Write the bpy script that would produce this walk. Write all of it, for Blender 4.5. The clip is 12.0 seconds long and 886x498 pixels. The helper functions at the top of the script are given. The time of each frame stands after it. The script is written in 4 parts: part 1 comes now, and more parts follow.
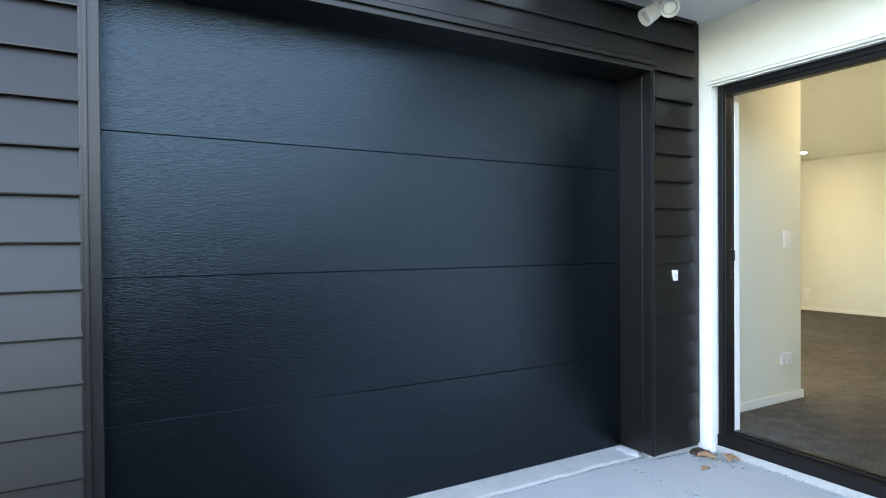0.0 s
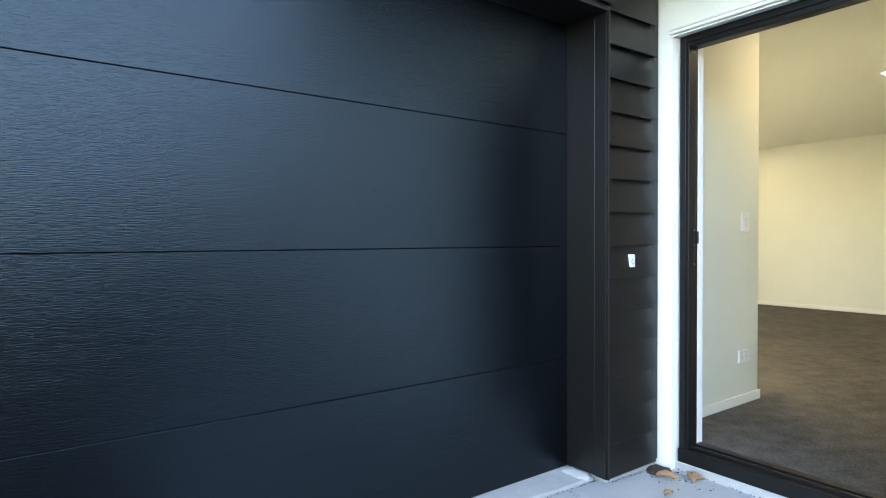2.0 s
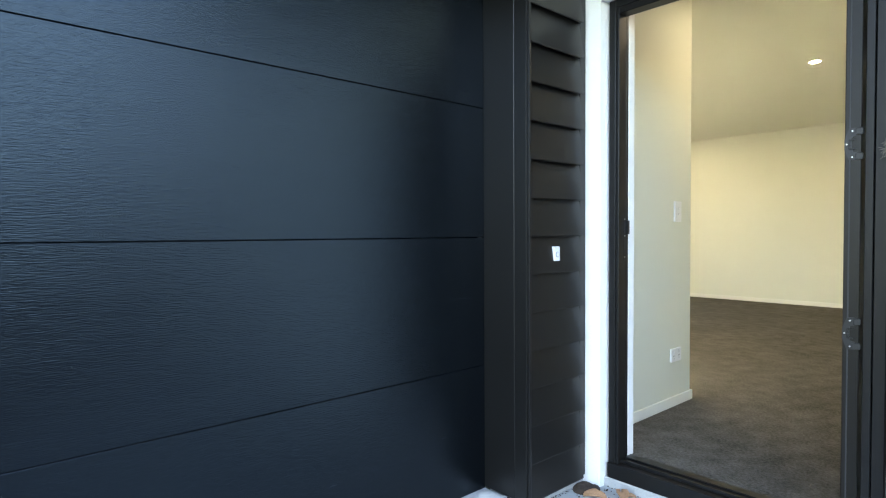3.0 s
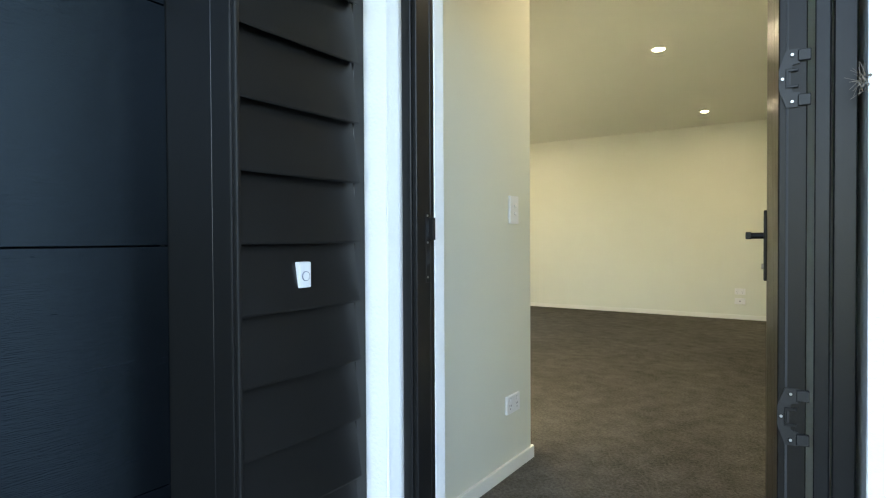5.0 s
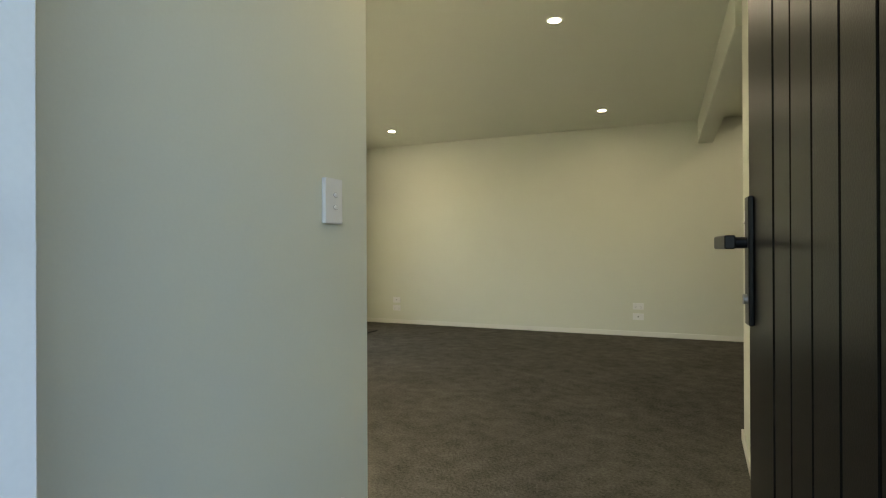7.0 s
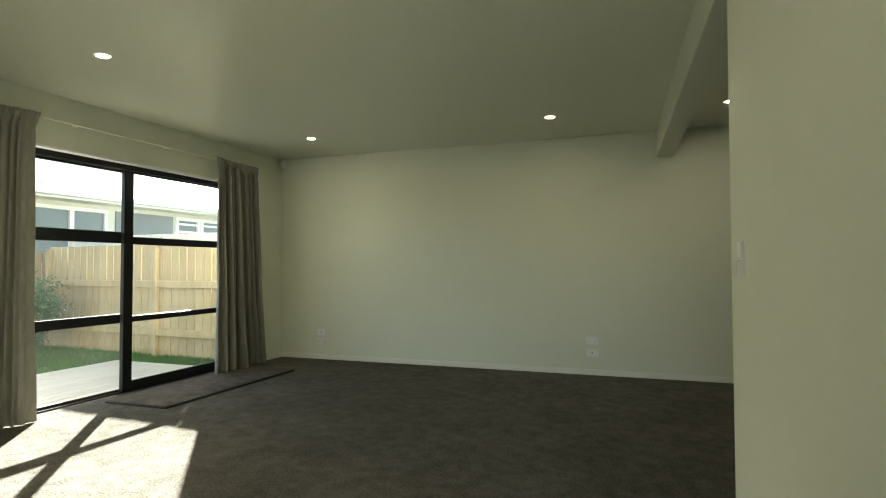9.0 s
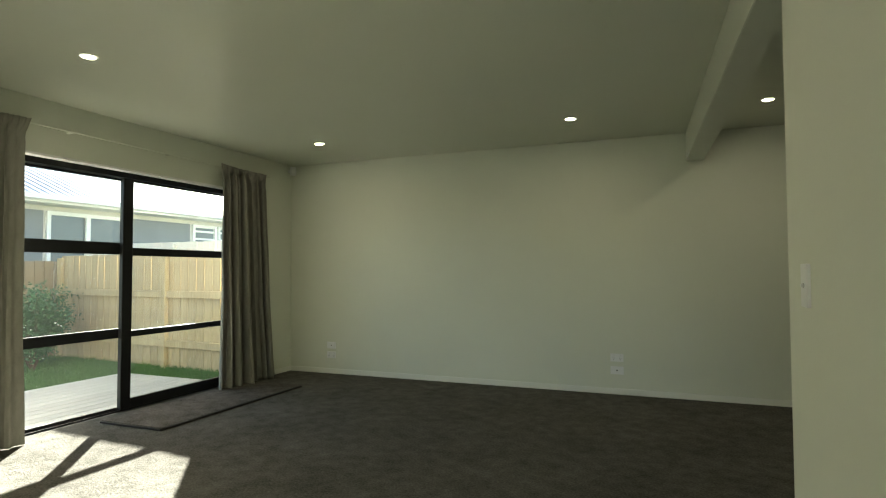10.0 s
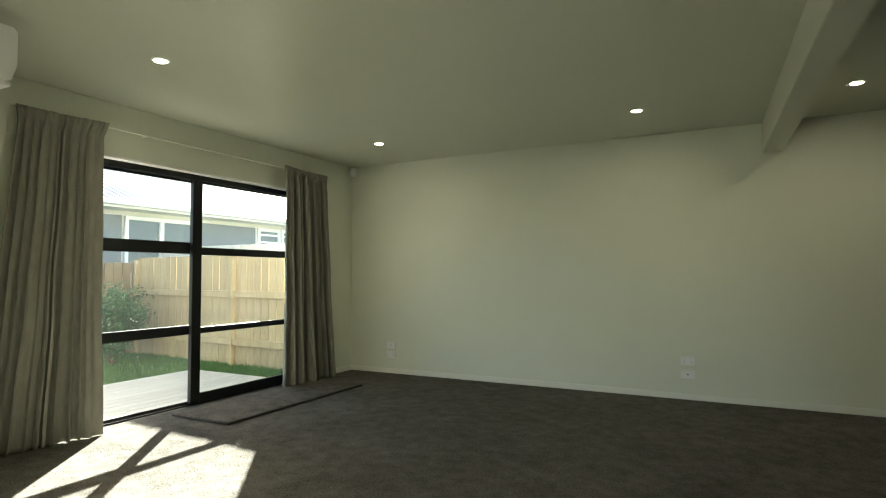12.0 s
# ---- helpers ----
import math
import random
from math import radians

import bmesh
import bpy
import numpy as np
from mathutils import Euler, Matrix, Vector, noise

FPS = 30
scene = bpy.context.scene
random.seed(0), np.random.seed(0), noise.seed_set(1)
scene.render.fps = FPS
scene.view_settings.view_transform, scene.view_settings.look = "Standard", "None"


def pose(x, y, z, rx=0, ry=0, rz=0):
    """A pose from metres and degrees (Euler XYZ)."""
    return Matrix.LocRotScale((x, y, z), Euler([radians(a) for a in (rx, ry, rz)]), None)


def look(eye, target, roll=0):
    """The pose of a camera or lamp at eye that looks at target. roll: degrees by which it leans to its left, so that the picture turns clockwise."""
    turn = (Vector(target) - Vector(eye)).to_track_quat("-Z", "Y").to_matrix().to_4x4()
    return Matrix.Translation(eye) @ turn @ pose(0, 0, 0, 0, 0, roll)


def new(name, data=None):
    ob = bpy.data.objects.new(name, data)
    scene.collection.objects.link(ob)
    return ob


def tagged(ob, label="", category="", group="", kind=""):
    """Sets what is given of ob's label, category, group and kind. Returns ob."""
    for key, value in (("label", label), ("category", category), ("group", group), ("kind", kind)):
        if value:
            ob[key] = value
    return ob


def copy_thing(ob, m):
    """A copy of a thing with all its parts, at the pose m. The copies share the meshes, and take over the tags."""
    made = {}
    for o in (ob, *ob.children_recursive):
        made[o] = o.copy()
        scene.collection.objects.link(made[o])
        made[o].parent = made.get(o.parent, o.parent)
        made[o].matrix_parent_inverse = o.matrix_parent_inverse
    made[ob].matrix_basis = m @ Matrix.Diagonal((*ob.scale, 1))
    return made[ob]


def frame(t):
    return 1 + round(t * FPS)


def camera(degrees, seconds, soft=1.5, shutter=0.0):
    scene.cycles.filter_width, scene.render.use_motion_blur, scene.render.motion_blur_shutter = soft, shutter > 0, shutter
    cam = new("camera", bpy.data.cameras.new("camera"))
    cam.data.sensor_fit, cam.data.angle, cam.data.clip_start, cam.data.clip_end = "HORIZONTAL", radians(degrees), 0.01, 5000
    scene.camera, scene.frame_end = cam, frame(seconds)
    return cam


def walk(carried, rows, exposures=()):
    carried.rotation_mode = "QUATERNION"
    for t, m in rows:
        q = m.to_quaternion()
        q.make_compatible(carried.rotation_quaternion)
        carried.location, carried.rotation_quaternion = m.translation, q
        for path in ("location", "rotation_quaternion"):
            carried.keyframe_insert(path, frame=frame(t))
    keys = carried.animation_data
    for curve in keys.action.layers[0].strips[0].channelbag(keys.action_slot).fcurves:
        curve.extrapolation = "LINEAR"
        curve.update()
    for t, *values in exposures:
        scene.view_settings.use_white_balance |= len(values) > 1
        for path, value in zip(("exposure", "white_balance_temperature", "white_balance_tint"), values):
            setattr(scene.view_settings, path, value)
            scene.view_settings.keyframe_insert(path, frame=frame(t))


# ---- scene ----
cam = camera(75.2, 12.0, soft=1.15)
PATH = [
    (0, (2.213, -2.949, 1.197), (0.472, -1.965, 1.18), -0.4),
    (0.5, (2.114, -2.874, 1.173), (0.389, -1.861, 1.153), -0.3),
    (1, (1.994, -2.769, 1.149), (0.288, -1.726, 1.128), -0.3),
    (1.5, (1.872, -2.656, 1.132), (0.195, -1.566, 1.104), -0.2),
    (2, (1.692, -2.521, 1.113), (0.076, -1.343, 1.081), -0.2),
    (2.5, (1.591, -2.348, 1.107), (0.035, -1.092, 1.064), -0.3),
    (4.5, (1.107, -1.408, 1.063), (-0.1, 0.186, 1.013), -0.2),
    (5, (1.035, -1.134, 1.091), (-0.075, 0.529, 1.058), -0.3),
    (5.5, (0.953, -0.894, 1.088), (-0.066, 0.827, 1.071), -0.2),
    (6, (0.865, -0.669, 1.07), (-0.063, 1.103, 1.058), -0.2),
    (6.5, (0.83, -0.428, 1.068), (-0.044, 1.371, 1.058), -0.2),
    (8.4, (0.699, 0.524, 1.183), (0.024, 2.406, 1.234), -0.3),
    (8.8, (0.7, 0.689, 1.177), (0.025, 2.571, 1.234), -0.2),
    (9, (0.711, 0.765, 1.193), (0.034, 2.646, 1.251), -0.2),
    (9.5, (0.681, 0.95, 1.235), (-0.009, 2.827, 1.3), -0.2),
    (10, (0.662, 1.08, 1.253), (-0.081, 2.935, 1.329), -0.2),
    (10.5, (0.641, 1.125, 1.238), (-0.164, 2.954, 1.323), -0.2),
    (11, (0.624, 1.142, 1.232), (-0.235, 2.946, 1.317), -0.1),
    (11.5, (0.633, 1.151, 1.211), (-0.27, 2.933, 1.3), -0.1),
    (12, (0.611, 1.134, 1.209), (-0.312, 2.906, 1.299), -0.2),
]
LIGHT = [(0, 5.8, 8200, 13), (2.5, 5.86, 8150, 12), (4.5, 5.6, 8000, 10), (5.5, 5.38, 7950, 9), (6.5, 5.04, 7900, 10), (8.4, 4.56, 7100, 3), (10.0, 4.26, 6900, 0), (12, 4.46, 6850, 1)]
walk(cam, [(t, look(eye, target, roll)) for t, eye, target, roll in PATH], LIGHT)

# ---- world and light ----
SUN_TO = Vector((-0.623, 0.782, 0.354)).normalized()
world = bpy.data.worlds.new("sky")
scene.world = world
world.use_nodes = True
wn = world.node_tree
sky = wn.nodes.new("ShaderNodeTexSky")
sky.sky_type = "NISHITA"
sky.sun_disc = False
sky.ozone_density, sky.dust_density, sky.air_density = 0.7, 1.8, 0.65
sky.sun_elevation = math.asin(SUN_TO.z)
sky.sun_rotation = math.atan2(SUN_TO.x, SUN_TO.y)
wn.links.new(sky.outputs[0], wn.nodes["Background"].inputs[0])
wn.nodes["Background"].inputs[1].default_value = 0.052

sun = new("sun", bpy.data.lights.new("sun", "SUN"))
sun.data.energy, sun.data.angle, sun.data.color = 5.0, radians(0.6), (1.0, 0.99, 0.97)
sun.matrix_basis = look(SUN_TO * 30, (0, 0, 0))


# ---- materials ----
def socket(node, name, value):
    node.inputs[name].default_value = value


def material(name, base, second=None, rough=0.6, metal=0.0, scale=8.0, stretch=(1, 1, 1), bump=0.0, fine=60.0, fine_bump=0.0,
             spread=0.5, each=0.0, spec=0.5, rough_vary=0.0, coat=0.0):
    """Principled material with variation at two scales, grain relief and, with each, a tone of its own for each piece."""
    m = bpy.data.materials.new(name)
    m.use_nodes = True
    nt = m.node_tree
    b = nt.nodes["Principled BSDF"]
    socket(b, "Roughness", rough)
    socket(b, "Metallic", metal)
    socket(b, "Specular IOR Level", spec)
    socket(b, "Coat Weight", coat)
    co = nt.nodes.new("ShaderNodeTexCoord")
    mp = nt.nodes.new("ShaderNodeMapping")
    mp.inputs["Scale"].default_value = stretch
    nt.links.new(co.outputs["Object"], mp.inputs[0])
    big = nt.nodes.new("ShaderNodeTexNoise")
    socket(big, "Scale", scale), socket(big, "Detail", 5.0)
    nt.links.new(mp.outputs[0], big.inputs["Vector"])
    small = nt.nodes.new("ShaderNodeTexNoise")
    socket(small, "Scale", fine), socket(small, "Detail", 4.0)
    nt.links.new(mp.outputs[0], small.inputs["Vector"])
    add = nt.nodes.new("ShaderNodeMath")
    add.operation = "MULTIPLY_ADD"
    nt.links.new(small.outputs[0], add.inputs[0])
    add.inputs[1].default_value = 0.5
    half = nt.nodes.new("ShaderNodeMath")
    half.operation = "MULTIPLY"
    half.inputs[1].default_value = 0.5
    nt.links.new(big.outputs[0], half.inputs[0])
    nt.links.new(half.outputs[0], add.inputs[2])
    ramp = nt.nodes.new("ShaderNodeValToRGB")
    second = second or tuple(c * 0.8 for c in base)
    ramp.color_ramp.elements[0].position, ramp.color_ramp.elements[1].position = 0.5 - spread / 2, 0.5 + spread / 2
    ramp.color_ramp.elements[0].color, ramp.color_ramp.elements[1].color = (*second, 1), (*base, 1)
    nt.links.new(add.outputs[0], ramp.inputs[0])
    out = ramp.outputs[0]
    if each:
        info = nt.nodes.new("ShaderNodeObjectInfo")
        rng = nt.nodes.new("ShaderNodeMapRange")
        rng.inputs["To Min"].default_value, rng.inputs["To Max"].default_value = 1 - each, 1 + each
        nt.links.new(info.outputs["Random"], rng.inputs["Value"])
        hsv = nt.nodes.new("ShaderNodeHueSaturation")
        nt.links.new(rng.outputs[0], hsv.inputs["Value"])
        nt.links.new(out, hsv.inputs["Color"])
        out = hsv.outputs[0]
    nt.links.new(out, b.inputs["Base Color"])
    if rough_vary:
        rr = nt.nodes.new("ShaderNodeMapRange")
        rr.inputs["To Min"].default_value, rr.inputs["To Max"].default_value = rough - rough_vary, rough + rough_vary
        nt.links.new(add.outputs[0], rr.inputs["Value"])
        nt.links.new(rr.outputs[0], b.inputs["Roughness"])
    normal = None
    for tex, amount, dist in ((big, bump, 0.01), (small, fine_bump, 0.003)):
        if amount:
            bp = nt.nodes.new("ShaderNodeBump")
            socket(bp, "Strength", amount), socket(bp, "Distance", dist)
            nt.links.new(tex.outputs[0], bp.inputs["Height"])
            if normal:
                nt.links.new(normal, bp.inputs["Normal"])
            normal = bp.outputs[0]
    if normal:
        nt.links.new(normal, b.inputs["Normal"])
    return m


def emitter(name, colour, strength):
    m = bpy.data.materials.new(name)
    m.use_nodes = True
    b = m.node_tree.nodes["Principled BSDF"]
    socket(b, "Base Color", (*colour, 1)), socket(b, "Emission Color", (*colour, 1)), socket(b, "Emission Strength", strength)
    return m


def glass_material(name, dirt=0.05):
    """Clear pane: mostly see-through, a Fresnel gloss, and a thin film of pale dust and splashes."""
    m = bpy.data.materials.new(name)
    m.use_nodes = True
    nt = m.node_tree
    nt.nodes.remove(nt.nodes["Principled BSDF"])
    out = nt.nodes["Material Output"]
    clear, gloss, dust = (nt.nodes.new("ShaderNodeBsdf" + k) for k in ("Transparent", "Glossy", "Diffuse"))
    tl = nt.nodes.new("ShaderNodeBsdfTranslucent")
    socket(gloss, "Roughness", 0.0), socket(dust, "Color", (0.9, 0.9, 0.88, 1)), socket(tl, "Color", (0.9, 0.9, 0.88, 1))
    socket(clear, "Color", (0.975, 0.985, 0.98, 1))
    lw = nt.nodes.new("ShaderNodeLayerWeight")
    socket(lw, "Blend", 0.5)
    pw = nt.nodes.new("ShaderNodeMath")
    pw.operation = "POWER"
    pw.inputs[1].default_value = 4.0
    nt.links.new(lw.outputs["Facing"], pw.inputs[0])
    fr = nt.nodes.new("ShaderNodeMath")
    fr.operation = "MULTIPLY_ADD"
    fr.inputs[1].default_value, fr.inputs[2].default_value = 0.7, 0.03
    nt.links.new(pw.outputs[0], fr.inputs[0])
    mix = nt.nodes.new("ShaderNodeMixShader")
    nt.links.new(fr.outputs[0], mix.inputs[0]), nt.links.new(clear.outputs[0], mix.inputs[1]), nt.links.new(gloss.outputs[0], mix.inputs[2])
    film = nt.nodes.new("ShaderNodeMixShader")
    socket(film, 0, 0.5)
    nt.links.new(dust.outputs[0], film.inputs[1]), nt.links.new(tl.outputs[0], film.inputs[2])
    co = nt.nodes.new("ShaderNodeTexCoord")
    vo = nt.nodes.new("ShaderNodeTexVoronoi")
    socket(vo, "Scale", 26.0)
    nt.links.new(co.outputs["Object"], vo.inputs["Vector"])
    spot = nt.nodes.new("ShaderNodeMapRange")
    for k, v in (("From Min", 0.045), ("From Max", 0.085), ("To Min", 0.8), ("To Max", 0.0)):
        spot.inputs[k].default_value = v
    nt.links.new(vo.outputs["Distance"], spot.inputs["Value"])
    ns = nt.nodes.new("ShaderNodeTexNoise")
    socket(ns, "Scale", 3.0), socket(ns, "Detail", 6.0)
    nt.links.new(co.outputs["Object"], ns.inputs["Vector"])
    gate = nt.nodes.new("ShaderNodeMapRange")
    for k, v in (("From Min", 0.40), ("From Max", 0.54), ("To Min", 0.0), ("To Max", 1.0)):
        gate.inputs[k].default_value = v
    nt.links.new(ns.outputs[0], gate.inputs["Value"])
    mul = nt.nodes.new("ShaderNodeMath")
    mul.operation = "MULTIPLY"
    nt.links.new(spot.outputs[0], mul.inputs[0]), nt.links.new(gate.outputs[0], mul.inputs[1])
    amt = nt.nodes.new("ShaderNodeMath")
    amt.operation = "MULTIPLY_ADD"
    amt.inputs[1].default_value, amt.inputs[2].default_value = 0.8, dirt
    nt.links.new(mul.outputs[0], amt.inputs[0])
    last = nt.nodes.new("ShaderNodeMixShader")
    nt.links.new(amt.outputs[0], last.inputs[0]), nt.links.new(mix.outputs[0], last.inputs[1]), nt.links.new(film.outputs[0], last.inputs[2])
    nt.links.new(last.outputs[0], out.inputs[0])
    return m


def cloth_material(name, base, second):
    """Woven curtain linen with a blackout lining."""
    m = material(name, base, second, rough=0.9, scale=30, fine=420, stretch=(1, 1, 0.35), bump=0.15, fine_bump=0.5, spread=0.4, spec=0.1)
    return m


def carpet_material(name, light, dark):
    """Cut pile: brushed patches, clumps of tufts and single tufts, each with relief."""
    m = bpy.data.materials.new(name)
    m.use_nodes = True
    nt = m.node_tree
    b = nt.nodes["Principled BSDF"]
    socket(b, "Roughness", 1.0), socket(b, "Specular IOR Level", 0.0)
    co = nt.nodes.new("ShaderNodeTexCoord")
    total = None
    heights = []
    for scale, detail, weight, stretch in ((2.6, 4.0, 0.4, (1, 1, 1)), (10.0, 4.0, 0.65, (1, 1, 1)), (75.0, 3.0, 0.9, (1, 1, 1)), (260.0, 2.0, 0.75, (1, 1, 1))):
        mp = nt.nodes.new("ShaderNodeMapping")
        mp.inputs["Scale"].default_value = stretch
        mp.inputs["Rotation"].default_value = (0, 0, 0.5)
        nt.links.new(co.outputs["Object"], mp.inputs[0])
        t = nt.nodes.new("ShaderNodeTexNoise")
        socket(t, "Scale", scale), socket(t, "Detail", detail)
        nt.links.new(mp.outputs[0], t.inputs["Vector"])
        heights.append(t)
        c = nt.nodes.new("ShaderNodeMath")
        c.operation = "MULTIPLY_ADD"
        c.inputs[1].default_value = weight
        nt.links.new(t.outputs[0], c.inputs[0])
        if total:
            nt.links.new(total, c.inputs[2])
        else:
            c.inputs[2].default_value = 0.0
        total = c.outputs[0]
    rng = nt.nodes.new("ShaderNodeMapRange")
    rng.inputs["From Min"].default_value, rng.inputs["From Max"].default_value = 1.0, 1.8
    nt.links.new(total, rng.inputs["Value"])
    ramp = nt.nodes.new("ShaderNodeValToRGB")
    ramp.color_ramp.elements[0].color, ramp.color_ramp.elements[1].color = (*dark, 1), (*light, 1)
    nt.links.new(rng.outputs[0], ramp.inputs[0])
    nt.links.new(ramp.outputs[0], b.inputs["Base Color"])
    normal = None
    for t, s, d in ((heights[1], 0.5, 0.02), (heights[2], 0.7, 0.01), (heights[3], 0.8, 0.005)):
        bp = nt.nodes.new("ShaderNodeBump")
        socket(bp, "Strength", s), socket(bp, "Distance", d)
        nt.links.new(t.outputs[0], bp.inputs["Height"])
        if normal:
            nt.links.new(normal, bp.inputs["Normal"])
        normal = bp.outputs[0]
    nt.links.new(normal, b.inputs["Normal"])
    return m


M_BOARD = material("black_board_paint", (0.0078, 0.0076, 0.0072), (0.006, 0.0058, 0.0055), spec=0.44, rough=0.36, scale=2.5, fine=45, stretch=(1, 0.25, 1), bump=0.05, fine_bump=0.06, rough_vary=0.06)
M_GDOOR = material("black_embossed_steel", (0.0024, 0.0031, 0.004), (0.0017, 0.0023, 0.003), spec=0.44, rough=0.24, scale=26, fine=330, stretch=(1, 0.07, 1), bump=0.02, fine_bump=0.3, rough_vary=0.1)
M_ALU = material("black_powder_coat", (0.009, 0.009, 0.009), (0.007, 0.007, 0.007), spec=0.24, rough=0.36, scale=5, fine=300, fine_bump=0.05, rough_vary=0.04)
M_LEAF_DOOR = material("dark_door_panel", (0.0115, 0.0102, 0.0084), (0.0088, 0.0077, 0.0064), spec=0.16, rough=0.36, scale=3, fine=300, fine_bump=0.06, rough_vary=0.05)
M_WHITE_EXT = material("white_exterior_paint", (0.86, 0.86, 0.83), (0.82, 0.82, 0.79), rough=0.55, scale=9, fine=110, bump=0.12, fine_bump=0.5)
M_SOFFIT = material("white_soffit_paint", (0.78, 0.78, 0.76), (0.72, 0.72, 0.71), rough=0.7, scale=4, fine=80, fine_bump=0.05)
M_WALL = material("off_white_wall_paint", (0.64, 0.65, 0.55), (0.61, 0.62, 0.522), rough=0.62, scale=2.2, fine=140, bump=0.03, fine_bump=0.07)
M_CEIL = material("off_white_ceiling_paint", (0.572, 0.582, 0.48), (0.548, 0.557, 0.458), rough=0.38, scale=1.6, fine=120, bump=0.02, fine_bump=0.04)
M_TRIM = material("white_trim_enamel", (0.8, 0.8, 0.77), (0.75, 0.75, 0.72), rough=0.35, scale=5, fine=120, fine_bump=0.05)
M_SKIRT = material("off_white_skirting_enamel", (0.72, 0.72, 0.65), (0.68, 0.68, 0.61), rough=0.4, scale=5, fine=120, fine_bump=0.05)
M_PLATE = material("white_switch_plastic", (0.74, 0.74, 0.73), (0.71, 0.71, 0.7), rough=0.3, scale=20, fine=200)
M_DARKHOLE = material("dark_slot", (0.02, 0.02, 0.02), rough=0.7)
M_GREYMARK = material("grey_mark", (0.25, 0.26, 0.3), rough=0.5)
M_FAINT = material("pale_grey_gap", (0.42, 0.42, 0.42), (0.36, 0.36, 0.36), rough=0.5)
M_DUST = material("dusty_web", (0.2, 0.165, 0.13), (0.11, 0.09, 0.07), rough=0.95, scale=60, fine=300)
M_STEEL = material("stainless_steel", (0.42, 0.42, 0.41), (0.34, 0.34, 0.34), rough=0.4, metal=1.0, scale=12, fine=200)
M_HINGE = material("dark_zinc_hinge", (0.016, 0.0155, 0.015), (0.011, 0.011, 0.0105), rough=0.45, spec=0.3, scale=30, fine=200)
M_CONCRETE = material("pale_concrete", (0.46, 0.485, 0.485), (0.35, 0.372, 0.372), rough=0.85, scale=3.5, fine=70, bump=0.15, fine_bump=0.35, spread=0.7, each=0.04)
# blue specular tint paints the sky's colour into the garage door's reflections
M_GDOOR.node_tree.nodes["Principled BSDF"].inputs["Specular Tint"].default_value = (0.6, 0.83, 1.0, 1)
M_UNSEEN_GROUND = material("dark_unseen_ground", (0.06, 0.058, 0.056), (0.03, 0.03, 0.03), rough=0.9, scale=60, fine=160, bump=0.4, fine_bump=0.5, spread=0.5)
M_NIB = material("rough_concrete_edge", (0.5, 0.5, 0.48), (0.34, 0.34, 0.33), rough=0.9, scale=14, fine=90, bump=0.5, fine_bump=0.5, spread=0.6)
M_SOIL = material("dark_soil", (0.07, 0.045, 0.03), (0.03, 0.02, 0.015), rough=0.95, scale=30, fine=140, bump=0.8, fine_bump=0.6)
M_DRYLEAF = material("dry_brown_leaf", (0.5, 0.29, 0.15), (0.3, 0.16, 0.09), rough=0.75, scale=30, fine=160, bump=0.3, each=0.2)
M_CARPET = carpet_material("grey_brown_carpet", (0.176, 0.166, 0.148), (0.05, 0.0473, 0.0415))
M_MAT = carpet_material("grey_carpet_offcut", (0.19, 0.172, 0.152), (0.045, 0.039, 0.034))
M_MAT_SHADE = material("carpet_edge_shade", (0.035, 0.03, 0.026), (0.02, 0.018, 0.015), rough=0.95, scale=20, fine=300, bump=0.3, fine_bump=0.6)
M_CURTAIN = cloth_material("taupe_linen", (0.31, 0.295, 0.25), (0.215, 0.205, 0.172))
M_FENCE = material("pine_fence_paling", (0.42, 0.325, 0.19), (0.27, 0.2, 0.11), rough=0.8, scale=7, fine=60, stretch=(1, 1, 0.12), bump=0.3, fine_bump=0.4, spread=0.35, each=0.08)
M_FENCE_BROWN = material("brown_fence_timber", (0.29, 0.215, 0.135), (0.2, 0.145, 0.09), rough=0.85, scale=7, fine=60, stretch=(1, 1, 0.12), bump=0.2, fine_bump=0.3, each=0.12)
M_DECK = material("weathered_deck_board", (0.36, 0.335, 0.30), (0.26, 0.24, 0.21), rough=0.75, scale=8, fine=60, stretch=(1, 0.08, 1), bump=0.15, fine_bump=0.3, each=0.1)
M_GROUND = material("lawn_soil", (0.06, 0.085, 0.03), (0.04, 0.05, 0.02), rough=0.95, scale=4, fine=60, bump=0.5, fine_bump=0.5)
M_GRASS = material("grass_blades", (0.075, 0.15, 0.035), (0.04, 0.09, 0.02), rough=0.7, scale=3, fine=40)
M_BUSH = material("shrub_leaves", (0.04, 0.115, 0.035), (0.02, 0.06, 0.02), rough=0.55, scale=9, fine=40)
M_BARK = material("shrub_bark", (0.12, 0.085, 0.055), (0.07, 0.05, 0.03), rough=0.9, scale=20, fine=90, bump=0.4)
M_UNSEEN_WALL = material("dark_unseen_wall", (0.035, 0.04, 0.035), (0.02, 0.025, 0.02), rough=0.9, scale=2, fine=30)
M_NWALL = material("pale_house_cladding", (0.6, 0.58, 0.53), (0.54, 0.52, 0.47), rough=0.7, scale=3, fine=60, bump=0.05)
M_NDARK = material("grey_house_cladding", (0.2, 0.22, 0.23), (0.15, 0.16, 0.17), rough=0.6, scale=3, fine=60, bump=0.05)
M_NROOF = material("pale_steel_roof", (0.36, 0.4, 0.44), (0.3, 0.34, 0.38), rough=0.45, metal=0.2, scale=2, fine=40)
M_NTRIM = material("white_house_trim", (0.8, 0.8, 0.78), (0.74, 0.74, 0.72), rough=0.5, scale=4, fine=60)
M_NGLASS = material("dim_far_window", (0.12, 0.15, 0.16), (0.1, 0.12, 0.13), rough=0.08, scale=1, fine=20)
M_GLASS = glass_material("dusty_window_glass", 0.003)
M_LAMP = emitter("downlight_glow", (1.0, 0.9, 0.72), 14.0)


